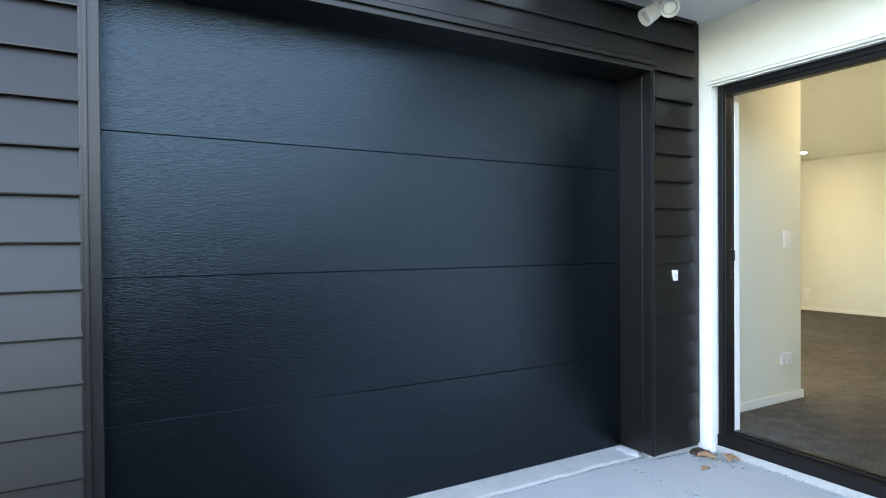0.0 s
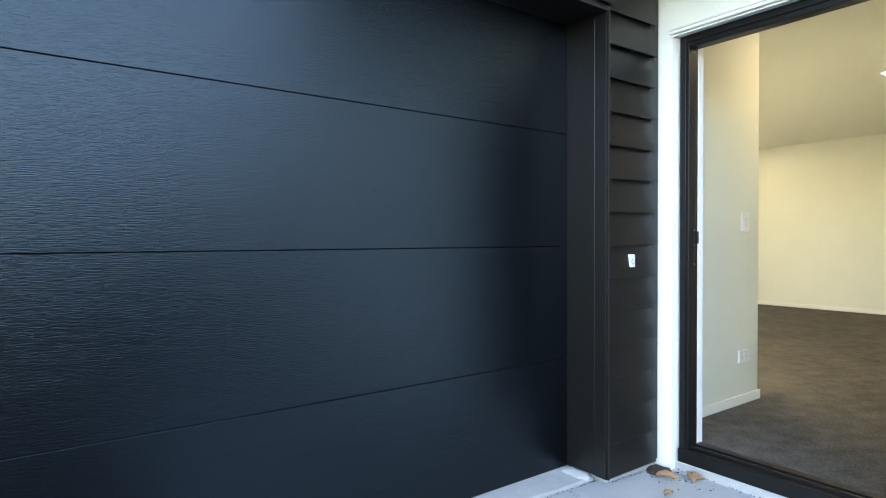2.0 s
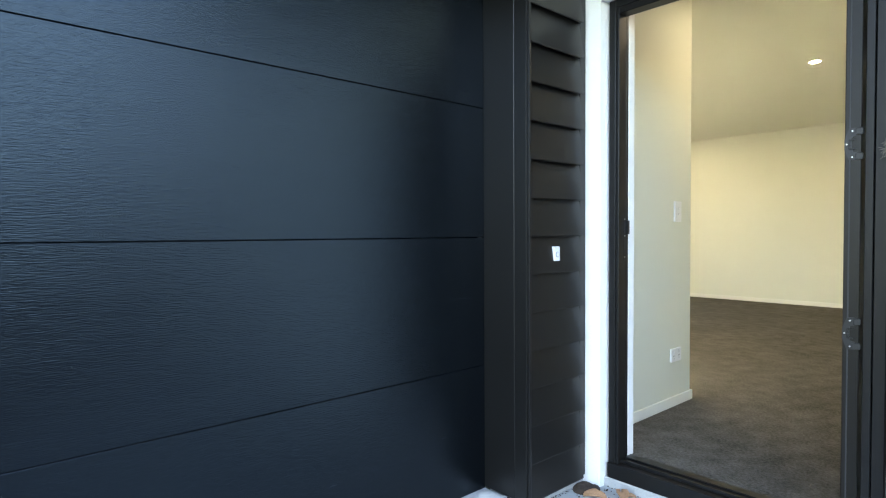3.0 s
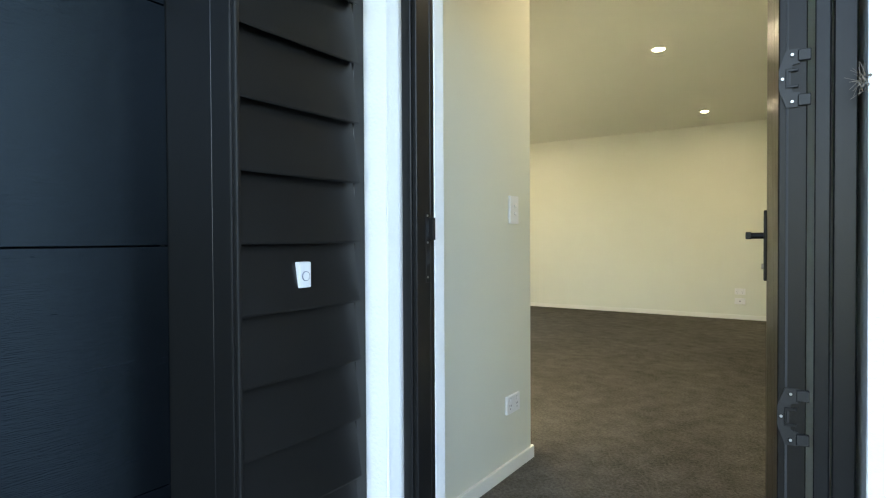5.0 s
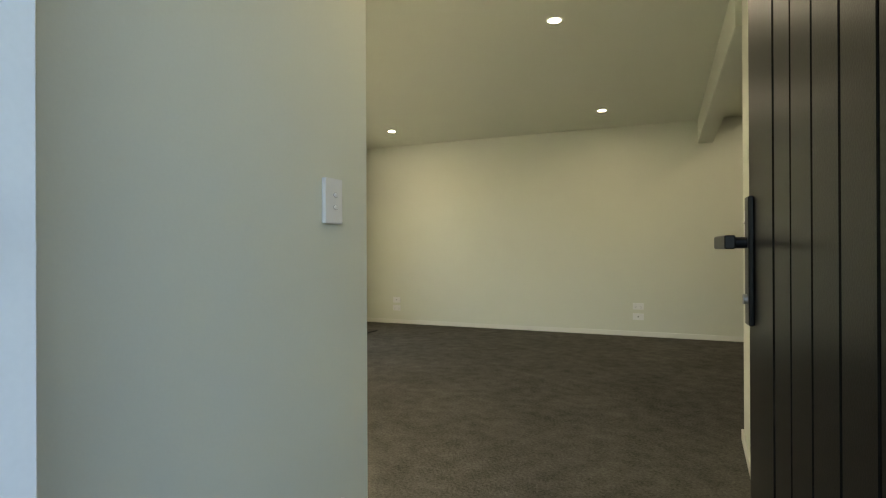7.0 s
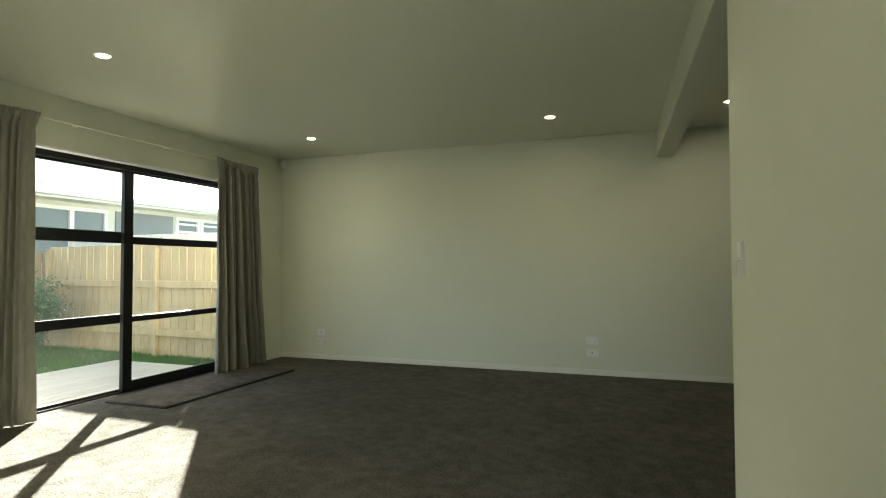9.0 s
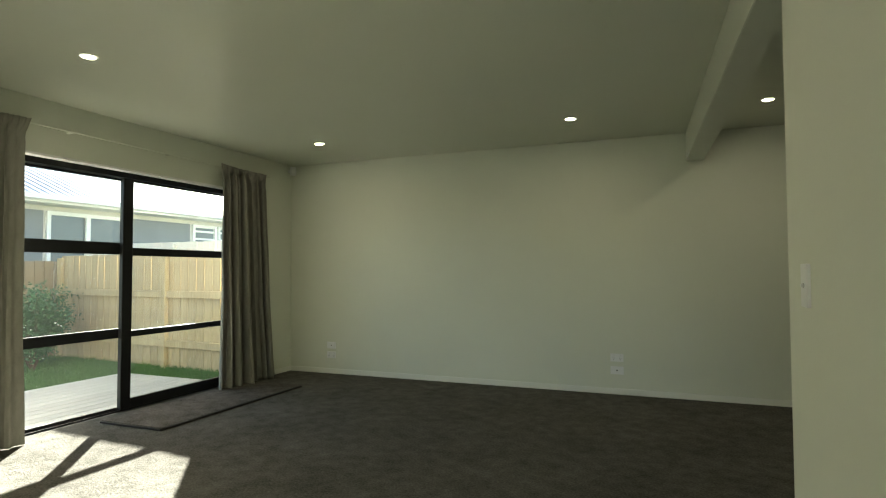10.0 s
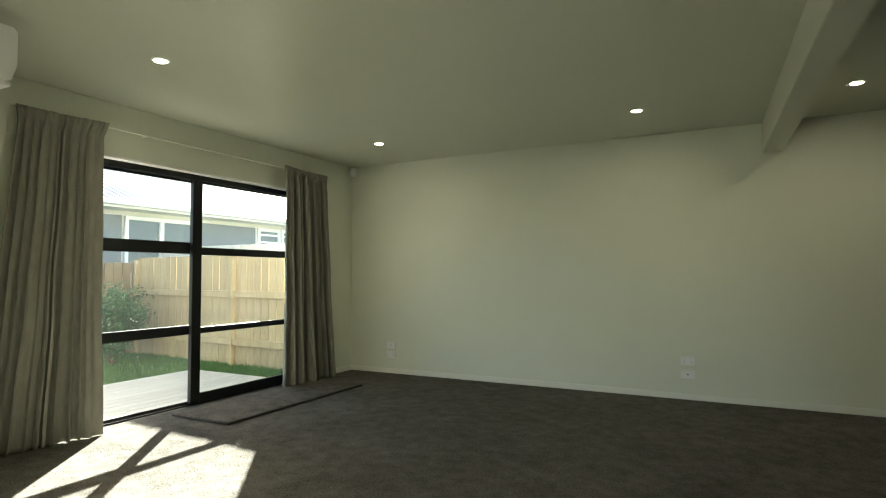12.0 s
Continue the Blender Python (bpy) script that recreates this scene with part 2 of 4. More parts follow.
# ---- building helpers ----
PLACE = {}


def thing(name, loc, label="", category="", group="", kind=""):
    ob = new(name)
    ob.location = loc
    ob.empty_display_size = 0.1
    PLACE[name] = ob
    return tagged(ob, label, category, group, kind)


def part(name, bm, mat, parent=None, label="", smooth=False):
    """Links a bmesh, in world metres, as one mesh object under a thing or a part."""
    me = bpy.data.meshes.new(name)
    bmesh.ops.recalc_face_normals(bm, faces=bm.faces)
    bm.to_mesh(me)
    bm.free()
    me.materials.append(mat)
    if smooth:
        for p in me.polygons:
            p.use_smooth = True
    ob = new(name, me)
    if parent:
        ob.parent = parent
        ob.matrix_parent_inverse = Matrix.Translation(-parent.location) if parent.type == "EMPTY" else Matrix()
    if label:
        ob["label"] = label
    return ob


def structure(name, bm, mat, label, category):
    return tagged(part(name, bm, mat), label, category, kind="structure")


def box(bm, x0, y0, z0, x1, y1, z1, bevel=0.0, seg=1):
    r = bmesh.ops.create_cube(bm, size=1.0, matrix=Matrix.Translation(((x0 + x1) / 2, (y0 + y1) / 2, (z0 + z1) / 2)) @ Matrix.Diagonal((abs(x1 - x0), abs(y1 - y0), abs(z1 - z0), 1)))
    if bevel:
        es = list({e for v in r["verts"] for e in v.link_edges})
        bmesh.ops.bevel(bm, geom=es, offset=bevel, segments=seg, affect="EDGES", profile=0.7)
    return bm


def boxes(rows, bevel=0.0, seg=1):
    bm = bmesh.new()
    for r in rows:
        box(bm, *r, bevel=bevel, seg=seg)
    return bm


def cyl(bm, a, b, r, seg=16, r2=None):
    a, b = Vector(a), Vector(b)
    q = (b - a).to_track_quat("Z", "Y").to_matrix().to_4x4()
    bmesh.ops.create_cone(bm, cap_ends=True, segments=seg, radius1=r, radius2=r if r2 is None else r2, depth=(b - a).length, matrix=Matrix.Translation((a + b) / 2) @ q)
    return bm


def prism(bm, outline, axis, lo, hi):
    """Sweeps an outline of 2D points along an axis: x takes (y, z), y takes (x, z), z takes (x, y)."""
    def at(p, s):
        return {"x": (s, p[0], p[1]), "y": (p[0], s, p[1]), "z": (p[0], p[1], s)}[axis]
    lower = [bm.verts.new(at(p, lo)) for p in outline]
    upper = [bm.verts.new(at(p, hi)) for p in outline]
    bm.faces.new(lower[::-1]), bm.faces.new(upper)
    for i in range(len(outline)):
        j = (i + 1) % len(outline)
        bm.faces.new((lower[i], lower[j], upper[j], upper[i]))
    return bm


def lathe(bm, profile, centre, seg=32):
    """A turned shape round the vertical through centre, from (radius, height) points."""
    rings = [[bm.verts.new((centre[0] + r * math.cos(2 * math.pi * k / seg), centre[1] + r * math.sin(2 * math.pi * k / seg), centre[2] + h)) for k in range(seg)] for r, h in profile]
    for a, b in zip(rings, rings[1:]):
        for k in range(seg):
            bm.faces.new((a[k], a[(k + 1) % seg], b[(k + 1) % seg], b[k]))
    bm.faces.new(rings[0][::-1]), bm.faces.new(rings[-1])
    return bm


# ---- front of the house ----
FLOOR, CEIL = 0.095, 2.50
ROW, ROW0 = 0.152, 0.019

gm = bmesh.new()
bmesh.ops.create_grid(gm, x_segments=40, y_segments=40, size=600, matrix=Matrix.Translation((0, 0, -0.10)))
structure("ground", gm, M_GROUND, "short green lawn and soil around the houses", "ground")

wall_garage = structure("wall_garage", boxes([(-0.18, -6.0, 0.03, -0.006, -3.045, 2.9), (-0.18, -0.37, 0.03, -0.006, 0.03, 2.9), (-0.18, -3.045, 2.2, -0.006, -0.37, 2.9)]),
                        M_BOARD, "black painted horizontal weatherboard wall beside the garage door", "wall")
structure("wall_garage_footing", boxes([(-0.2, -6.0, -0.1, 0.004, -3.045, 0.03), (-0.2, -0.37, -0.1, 0.006, 0.02, 0.026)], 0.004), M_NIB, "rough pale concrete footing under the black boards", "footing")


def board_mesh(y0, y1):
    bm = bmesh.new()
    prism(bm, [(0.033, 0.0), (0.0335, 0.005), (0.007, ROW + 0.016), (-0.004, ROW + 0.016), (0.0, 0.016), (0.012, 0.012)], "y", y0, y1)
    me = bpy.data.meshes.new("weatherboard")
    bmesh.ops.recalc_face_normals(bm, faces=bm.faces)
    bm.to_mesh(me)
    bm.free()
    me.materials.append(M_BOARD)
    return me


for y0, y1, lo, hi in ((-6.0, -3.05, 0, 17), (-0.389, -0.018, 0, 17), (-3.05, -0.389, 14, 17)):
    me = board_mesh(y0, y1)
    for k in range(lo, hi):
        z = ROW0 + ROW * k + (0.055 if lo == 14 and k == 14 else -0.027 if y0 < -5 else 0.0)
        ob = new("weatherboard", me)
        ob.location = (0.0, 0.0, z)
        ob.parent = wall_garage

# corner stop between black boards and white wall
structure("trim_corner", boxes([(-0.004, -0.016, 0.016, 0.011, 0.028, 2.476)], 0.003), M_BOARD, "black corner stop at the end of the boards", "trim")

# garage opening lining and facings
rev = thing("garage_door_frame", (-0.1, -1.7, 0), "black painted timber lining and facings round the garage opening", "door frame", kind="structure")
for y0, y1 in ((-0.399, -0.37), (-3.045, -3.0)):
    part("jamb", boxes([(-0.215, y0, 0.02, -0.034, y1, 2.14)], 0.003), M_BOARD, rev)
part("head", boxes([(-0.215, -3.045, 2.14, -0.004, -0.37, 2.2)], 0.003), M_BOARD, rev)
for y0, y1, nose in ((-0.403, -0.387, -0.399), (-3.055, -2.995, -3.041)):
    part("facing", boxes([(-0.031, y0, 0.02, 0.032, y1, 2.135)], 0.004, 2), M_BOARD, rev)
    part("scriber", boxes([(0.032, nose, 0.02, 0.044, nose + 0.012, 2.135)], 0.004, 2), M_BOARD, rev)
part("head_facing", boxes([(-0.004, -3.055, 2.135, 0.036, -0.38, 2.18)], 0.004, 2), M_BOARD, rev)
part("head_flashing", boxes([(-0.004, -3.065, 2.18, 0.05, -0.372, 2.192), (0.044, -3.065, 2.162, 0.052, -0.372, 2.182)], 0.002), M_BOARD, rev)
gd = thing("garage_door", (-0.22, -1.7, 0), "black sectional garage door with four wood-embossed steel panels, closed", "garage door")
EDGES = [0.012, 0.540, 1.080, 1.618, 2.175]
for a, b in zip(EDGES, EDGES[1:]):
    bm = bmesh.new()
    prism(bm, [(-0.25, a + 0.0006), (-0.202, a + 0.0006), (-0.200, a + 0.0022), (-0.200, b - 0.0028), (-0.2015, b - 0.0012), (-0.25, b - 0.0012)], "y", -2.999, -0.4005)
    part("panel", bm, M_GDOOR, gd)
part("bottom_seal", boxes([(-0.24, -2.995, 0.0, -0.207, -0.405, 0.016)], 0.004), M_DARKHOLE, gd, "black rubber bottom seal")
part("backing", boxes([(-0.262, -2.99, 0.0, -0.25, -0.39, 2.2)]), M_ALU, gd)

# drive: concrete bays with joints, and the raised edge at the garage door
drive = thing("pavement", (3.0, -3.0, 0), "pale grey concrete driveway with saw-cut joints", "pavement", kind="structure")
part("slab", prism(bmesh.new(), [(-0.585, -0.12), (-0.585, -0.004), (-0.581, 0.0), (-0.05, -0.02), (0.085, -0.021), (0.085, -0.12)], "x", -0.03, 2.6), M_CONCRETE, drive)
part("slab", boxes([(-0.03, -2.1, -0.12, 2.6, -0.593, 0.001)], 0.004), M_CONCRETE, drive)
# unseen ground past the pale bays, dark so the garage door reflects less
part("driveway", boxes([(-0.03, -9.0, -0.12, 8.0, -2.108, 0.0), (2.608, -2.108, -0.12, 8.0, 0.03, -0.002)], 0.004), M_UNSEEN_GROUND, drive, "dark drive surface out of view, added to darken the garage door reflection")
bm = bmesh.new()
prism(bm, [(-0.3, -0.1), (-0.04, -0.1), (-0.036, 0.002), (-0.05, 0.009), (-0.19, 0.016), (-0.3, 0.016)], "y", -3.0, -0.399)
bmesh.ops.subdivide_edges(bm, edges=[e for e in bm.edges if abs(e.verts[0].co.y - e.verts[1].co.y) > 1], cuts=70)
for v in bm.verts:
    if -0.08 < v.co.x < -0.03:
        n = noise.noise(Vector((3.1, v.co.y * 6, 0)))
        v.co.x += 0.022 * n - 0.004
        v.co.z += 0.004 * noise.noise(Vector((9.7, v.co.y * 9, 1)))
part("raised_edge", bm, M_NIB, drive, "chipped concrete ledge under the garage door")
# raised lump where ledge and jamb meet
bm = bmesh.new()
bmesh.ops.create_icosphere(bm, subdivisions=3, radius=1, matrix=Matrix.Translation((-0.13, -0.43, 0.004)) @ Matrix.Diagonal((0.085, 0.05, 0.022, 1)))
for v in bm.verts:
    v.co += v.normal * 0.012 * noise.noise(v.co * 18)
part("mortar_lump", bm, M_NIB, drive, smooth=True)
part("step_riser", boxes([(0.06, 0.064, -0.1, 1.14, 0.2, 0.022)], 0.006), M_NIB, drive, "pale concrete riser under the entry sill")
bm = bmesh.new()
bmesh.ops.create_icosphere(bm, subdivisions=3, radius=1, matrix=Matrix.Translation((0.055, -0.03, -0.018)) @ Matrix.Diagonal((0.055, 0.07, 0.016, 1)))
for v in bm.verts:
    v.co += v.normal * 0.01 * noise.noise(v.co * 30)
tagged(part("soil_patch", bm, M_SOIL), "small heap of dark soil in the wall corner", "soil", kind="stuff")
bm = bmesh.new()
for k in range(420):
    x, y = 0.06 + abs(random.gauss(0, 0.11)), 0.04 - abs(random.gauss(0, 0.12))
    pick = random.random()
    if pick < 0.25:
        x, y = random.uniform(0.1, 1.0), 0.08 - abs(random.gauss(0, 0.012))
    elif pick < 0.6:
        y = -0.4 - 1.6 * random.random() ** 1.5
        x = -0.034 + random.gauss(0, 0.004)
    elif pick < 0.72:
        x, y = random.uniform(-0.02, 0.6), -0.589 + random.gauss(0, 0.003)
    elif pick < 0.88:
        x, y = 0.012 + abs(random.gauss(0, 0.006)), random.uniform(-0.36, -0.03)
    r = random.uniform(0.0008, 0.0026) if 0.25 < pick < 0.88 else random.uniform(0.0012, 0.0045)
    bmesh.ops.create_icosphere(bm, subdivisions=1, radius=r, matrix=Matrix.Translation((x, y, 0.001 + r * 0.4 - (0.0 if y < -0.585 else min(0.02, 0.0377 * (y + 0.581))))) @ Matrix.Diagonal((random.uniform(0.8, 1.8), random.uniform(0.8, 1.8), 0.6, 1)))
tagged(part("grit", bm, M_SOIL), "scattered crumbs of soil and grit by the sill", "grit", kind="stuff")


def dry_leaf(seed):
    rnd = random.Random(seed)
    bm = bmesh.new()
    n, rows = 9, []
    for i in range(n):
        u = i / (n - 1)
        w = 0.026 * math.sin(math.pi * min(1, u * 0.93 + 0.05)) ** 0.7 * (1 + 0.25 * rnd.uniform(-1, 1))
        rows.append([bm.verts.new(((u - 0.5) * 0.085, s * w, 0.004 + 0.016 * abs(s) ** 1.5 + 0.010 * math.sin(u * 3.1) + 0.004 * rnd.random())) for s in (-1, -0.5, 0, 0.5, 1)])
    for a, b in zip(rows, rows[1:]):
        for k in range(4):
            bm.faces.new((a[k], a[k + 1], b[k + 1], b[k]))
    bm.normal_update()
    bmesh.ops.solidify(bm, geom=bm.faces[:], thickness=0.0012)
    return bm


for k, (x, y, a, s) in enumerate(((0.145, -0.10, 25, 1.1), (0.25, -0.25, 80, 0.62), (0.215, -0.005, 130, 1.05), (0.235, 0.02, 40, 0.6))):
    ob = tagged(part("dry_leaf", dry_leaf(k), M_DRYLEAF, smooth=True), "curled dry brown leaf on the concrete by the door", "leaf", "fallen leaves")
    ob.matrix_basis = pose(x, y, 0.003 - min(0.02, 0.0377 * (y + 0.581)), 0, 0, a) @ Matrix.Diagonal((s, s, s, 1))

# doorbell on the boards
bell = thing("doorbell", (0.02, -0.205, 1.01), "small white plastic doorbell button on the black boards", "doorbell")
part("body", boxes([(0.012, -0.222, 0.981, 0.031, -0.186, 1.041)], 0.004, 2), M_PLATE, bell)
part("button", cyl(bmesh.new(), (0.031, -0.204, 1.008), (0.0345, -0.204, 1.008), 0.0095, 24), M_PLATE, bell)
bm = bmesh.new()
bmesh.ops.create_cone(bm, cap_ends=False, segments=24, radius1=0.0112, radius2=0.0112, depth=0.003, matrix=pose(0.0325, -0.204, 1.008, 0, 90, 0))
bm.normal_update()
bmesh.ops.solidify(bm, geom=bm.faces[:], thickness=0.0014)
part("ring", bm, M_GREYMARK, bell, "grey ring round the button")

# entry wall, white outside
WX0, WX1 = 0.098, 1.078          # opening in the white wall
HEAD = 2.094
bm = prism(bmesh.new(), [(-0.19, -0.06), (WX0, -0.06), (WX0, HEAD), (WX1, HEAD), (WX1, -0.06), (7.5, -0.06), (7.5, 2.9), (-0.19, 2.9)], "y", 0.03, 0.208)
for v in bm.verts:
    if v.co.y < 0.1 and abs(v.co.x - WX0) < 0.001:
        v.co.x -= 0.017
    if v.co.y < 0.1 and abs(v.co.x - WX1) < 0.001:
        v.co.x += 0.013
bmesh.ops.bevel(bm, geom=[e for e in bm.edges if all(v.co.y < 0.1 and 0.05 < v.co.x < 1.1 for v in e.verts)], offset=0.004, segments=2, affect="EDGES")
wall_entry = structure("wall_entry", bm, M_WHITE_EXT, "white painted exterior wall round the entry door", "wall")
structure("trim_door_head", boxes([(WX0 - 0.02, 0.010, HEAD + 0.004, WX1 + 0.02, 0.03, HEAD + 0.02), (WX0 - 0.02, 0.004, HEAD + 0.02, WX1 + 0.02, 0.03, HEAD + 0.026)], 0.002), M_WHITE_EXT, "white head flashing over the entry door", "trim")
structure("soffit", boxes([(0.0, -1.15, 2.476, 1.5, 0.033, 2.52)], 0.002), M_SOFFIT, "flat white painted soffit over the entry", "soffit")
structure("trim_fascia", boxes([(0.0, -1.175, 2.42, 1.5, -1.15, 2.66), (1.5, -1.175, 2.42, 1.525, 0.033, 2.66)], 0.003), M_SOFFIT, "white fascia board along the eave", "fascia")

# twin spotlight under the soffit
spot = thing("outdoor_spotlight", (0.17, -0.5, 2.476), "white twin-head outdoor spotlight fixed under the soffit", "light fixture")
part("base", lathe(bmesh.new(), [(0.05, 0), (0.05, -0.012), (0.04, -0.022), (0.018, -0.03)], (0.17, -0.5, 2.476)), M_PLATE, spot, smooth=True)
for dx, aim in ((-0.05, (-0.35, -0.75, -0.55)), (0.06, (0.55, -0.55, -0.6))):
    c = Vector((0.17 + dx, -0.5, 2.40))
    d = Vector(aim).normalized()
    part("arm", cyl(bmesh.new(), (0.17 + dx * 0.3, -0.5, 2.455), c - d * 0.02, 0.009, 12), M_PLATE, spot)
    bm = bmesh.new()
    rot = Matrix.Translation(c) @ d.to_track_quat("Z", "Y").to_matrix().to_4x4()
    lathe(bm, [(0.02, -0.055), (0.034, -0.048), (0.04, -0.02), (0.046, 0.04), (0.046, 0.05), (0.041, 0.05), (0.036, 0.02)], (0, 0, 0), 28)
    bm.transform(rot)
    hd = part("lamp_head", bm, M_PLATE, spot, smooth=True)
    bm = bmesh.new()
    lathe(bm, [(0.0355, 0.021), (0.03, 0.03), (0.012, 0.036)], (0, 0, 0), 24)
    bm.transform(rot)
    part("lens", bm, M_TRIM, hd, "frosted lens", smooth=True)

# entry door frame and sill
df = thing("door_frame", (0.58, 0.12, 0.05), "black powder-coated aluminium entry door frame with sill", "door frame", kind="structure")
JY0, JY1 = 0.075, 0.172
part("jamb", boxes([(WX0, JY0, 0.06, 0.128, JY1, HEAD), (0.128, JY0 + 0.006, 0.06, 0.142, JY1 - 0.03, HEAD - 0.028), (0.128, JY1 - 0.02, 0.06, 0.136, JY1 - 0.002, HEAD - 0.028)], 0.002), M_ALU, df)
part("jamb", boxes([(1.044, JY0, 0.06, WX1, JY1, HEAD), (1.016, JY0 + 0.006, 0.06, 1.04, JY1 - 0.04, HEAD - 0.028)], 0.002), M_ALU, df)
part("head", boxes([(0.128, JY0, HEAD - 0.034, 1.044, JY1, HEAD), (0.142, JY0 + 0.006, HEAD - 0.06, 1.012, JY1 - 0.03, HEAD - 0.034)], 0.002), M_ALU, df)
part("sill", boxes([(WX0, 0.062, 0.022, WX1, 0.2, 0.088), (0.132, 0.1, 0.088, 1.044, 0.118, 0.102), (0.132, 0.15, 0.088, 1.044, 0.2, 0.099)], 0.003), M_ALU, df)
st = part("strike_plate", boxes([(0.1422, 0.120, 0.975, 0.1435, 0.142, 1.165), (0.1422, 0.134, 1.09, 0.157, 0.146, 1.15)], 0.001), M_ALU, df)
part("keep_hole", boxes([(0.143, 0.123, 1.10, 0.1442, 0.133, 1.14), (0.143, 0.123, 1.025, 0.1442, 0.138, 1.06)]), M_DARKHOLE, st)
for z in (0.99, 1.083, 1.155):
    part("screw", cyl(bmesh.new(), (0.1425, 0.127, z), (0.1455, 0.127, z), 0.003, 12), M_STEEL, st)
structure("trim_door_liner", boxes([(0.112, 0.173, FLOOR, 0.136, 0.22, HEAD - 0.008), (1.018, 0.173, FLOOR, 1.042, 0.22, HEAD - 0.008), (0.112, 0.173, HEAD - 0.03, 1.042, 0.22, HEAD - 0.008)], 0.002), M_TRIM, "white painted timber liner inside the entry door", "trim")

# entry door, standing open along the hall wall
leaf = thing("door_1", (0.967, 0.16, FLOOR), "dark vertically grooved aluminium entry door, standing wide open", "door")
A = radians(5.5)
LW, LT, LH = 0.83, 0.045, -0.075          # lock edge, thickness, hinge edge
LM = Matrix.Translation((0.953, 0.1587, 0)) @ Matrix.Rotation(A, 4, "Z")      # local y along the leaf, local x through it


def leaf_part(name, bm, mat, parent, label="", smooth=False):
    bm.transform(LM)
    return part(name, bm, mat, parent, label, smooth)


leaf_part("stile", boxes([(0.0, LH, 0.112, LT, 0.064, 2.05)], 0.002), M_LEAF_DOOR, leaf)
leaf_part("stile", boxes([(0.0, 0.645, 0.112, LT, LW, 2.05)], 0.002), M_LEAF_DOOR, leaf)
leaf_part("core", boxes([(0.006, 0.064, 0.112, LT, 0.645, 2.05)]), M_DARKHOLE, leaf)
n = 6
w = 0.0955
for k in range(n):
    leaf_part("plank", boxes([(0.0, 0.064 + w * k + 0.0025, 0.112, 0.0075, 0.064 + w * (k + 1) - 0.0025, 2.05)], 0.0015), M_LEAF_DOOR, leaf)
leaf_part("edge_groove", boxes([(0.012, LH - 0.0012, 0.13, 0.016, LH, 2.04)]), M_DARKHOLE, leaf)
hy = LW - 0.03
for sx, side in ((-0.009, "out"), (LT, "in")):
    leaf_part("backplate", boxes([(sx, hy - 0.018, 0.955, sx + 0.009, hy + 0.018, 1.178)], 0.002), M_ALU, leaf)
    s = -1 if side == "out" else 1
    x0 = sx if s < 0 else sx + 0.009
    bm = cyl(bmesh.new(), (x0, hy, 1.098), (x0 + s * 0.045, hy, 1.098), 0.010, 16)
    box(bm, min(x0 + s * 0.034, x0 + s * 0.05), hy - 0.115 if s > 0 else hy - 0.115, 1.087, max(x0 + s * 0.034, x0 + s * 0.05), hy + 0.012, 1.109, 0.002)
    leaf_part("lever_handle", bm, M_ALU, leaf)
    leaf_part("key_cylinder", cyl(bmesh.new(), (x0, hy, 1.0), (x0 + s * 0.006, hy, 1.0), 0.009, 20), M_STEEL, leaf, "steel key cylinder")
for z in (1.378, 0.765, 1.95):
    bm = prism(bmesh.new(), [(0.000, z - 0.018), (0.012, z - 0.052), (0.033, z - 0.052), (0.033, z - 0.026), (0.022, z - 0.024), (0.019, z - 0.012), (0.019, z + 0.012), (0.022, z + 0.024), (0.033, z + 0.026), (0.033, z + 0.052), (0.012, z + 0.052), (0.000, z + 0.018)], "y", LH - 0.004, LH - 0.0012)
    h = leaf_part("hinge", bm, M_HINGE, leaf, "dark grey steel hinge plate")
    leaf_part("knuckle", boxes([(0.030, LH - 0.007, z + 0.030, 0.05, LH + 0.003, z + 0.05), (0.030, LH - 0.007, z - 0.05, 0.05, LH + 0.003, z - 0.03)], 0.001), M_HINGE, h)
    leaf_part("hook", boxes([(0.013, LH - 0.0065, z + 0.012, 0.031, LH - 0.004, z + 0.017), (0.013, LH - 0.0065, z - 0.017, 0.031, LH - 0.004, z - 0.012), (0.011, LH - 0.0065, z - 0.017, 0.015, LH - 0.004, z + 0.017)], 0.0008), M_ALU, h)
    for dx, dz in ((0.021, 0.042), (0.006, 0.0), (0.021, -0.042)):
        leaf_part("screw_washer", cyl(bmesh.new(), (dx, LH - 0.004, z + dz), (dx, LH - 0.0052, z + dz), 0.0048, 16), M_ALU, h)
        leaf_part("screw", cyl(bmesh.new(), (dx, LH - 0.0052, z + dz), (dx, LH - 0.0068, z + dz), 0.0026, 12), M_STEEL, h, "steel screw")

# old spider nest in the corner of the reveal
bm = bmesh.new()
for k in range(12):
    c = Vector((1.084 + random.gauss(0, 0.004), 0.034 + random.uniform(-0.008, 0.004), 1.345 + random.gauss(0, 0.007)))
    bmesh.ops.create_icosphere(bm, subdivisions=1, radius=random.uniform(0.0012, 0.003), matrix=Matrix.Translation(c))
for k in range(30):
    c = Vector((1.085 + random.gauss(0, 0.004), 0.032, 1.345 + random.gauss(0, 0.006)))
    cyl(bm, c, c + Vector((random.gauss(-0.004, 0.008), random.uniform(-0.012, 0.004), random.gauss(0.003, 0.017))), 0.0007, 5, 0.0003)
tagged(part("spider_nest", bm, M_DUST), "small dusty brown spider nest on the white door reveal", "spider nest")


# ---- inside: shell ----
X0, X1, Y1 = -3.53, 3.6, 6.72
STUB_X, STUB_Y, HALL_X, HALL_Y = -0.085, 1.258, 1.0, 3.18
NIB_X, NIB_Y = -2.40, 2.405

fm = boxes([(X0 - 0.06, 0.2, FLOOR - 0.06, X1 + 0.04, Y1, FLOOR)])
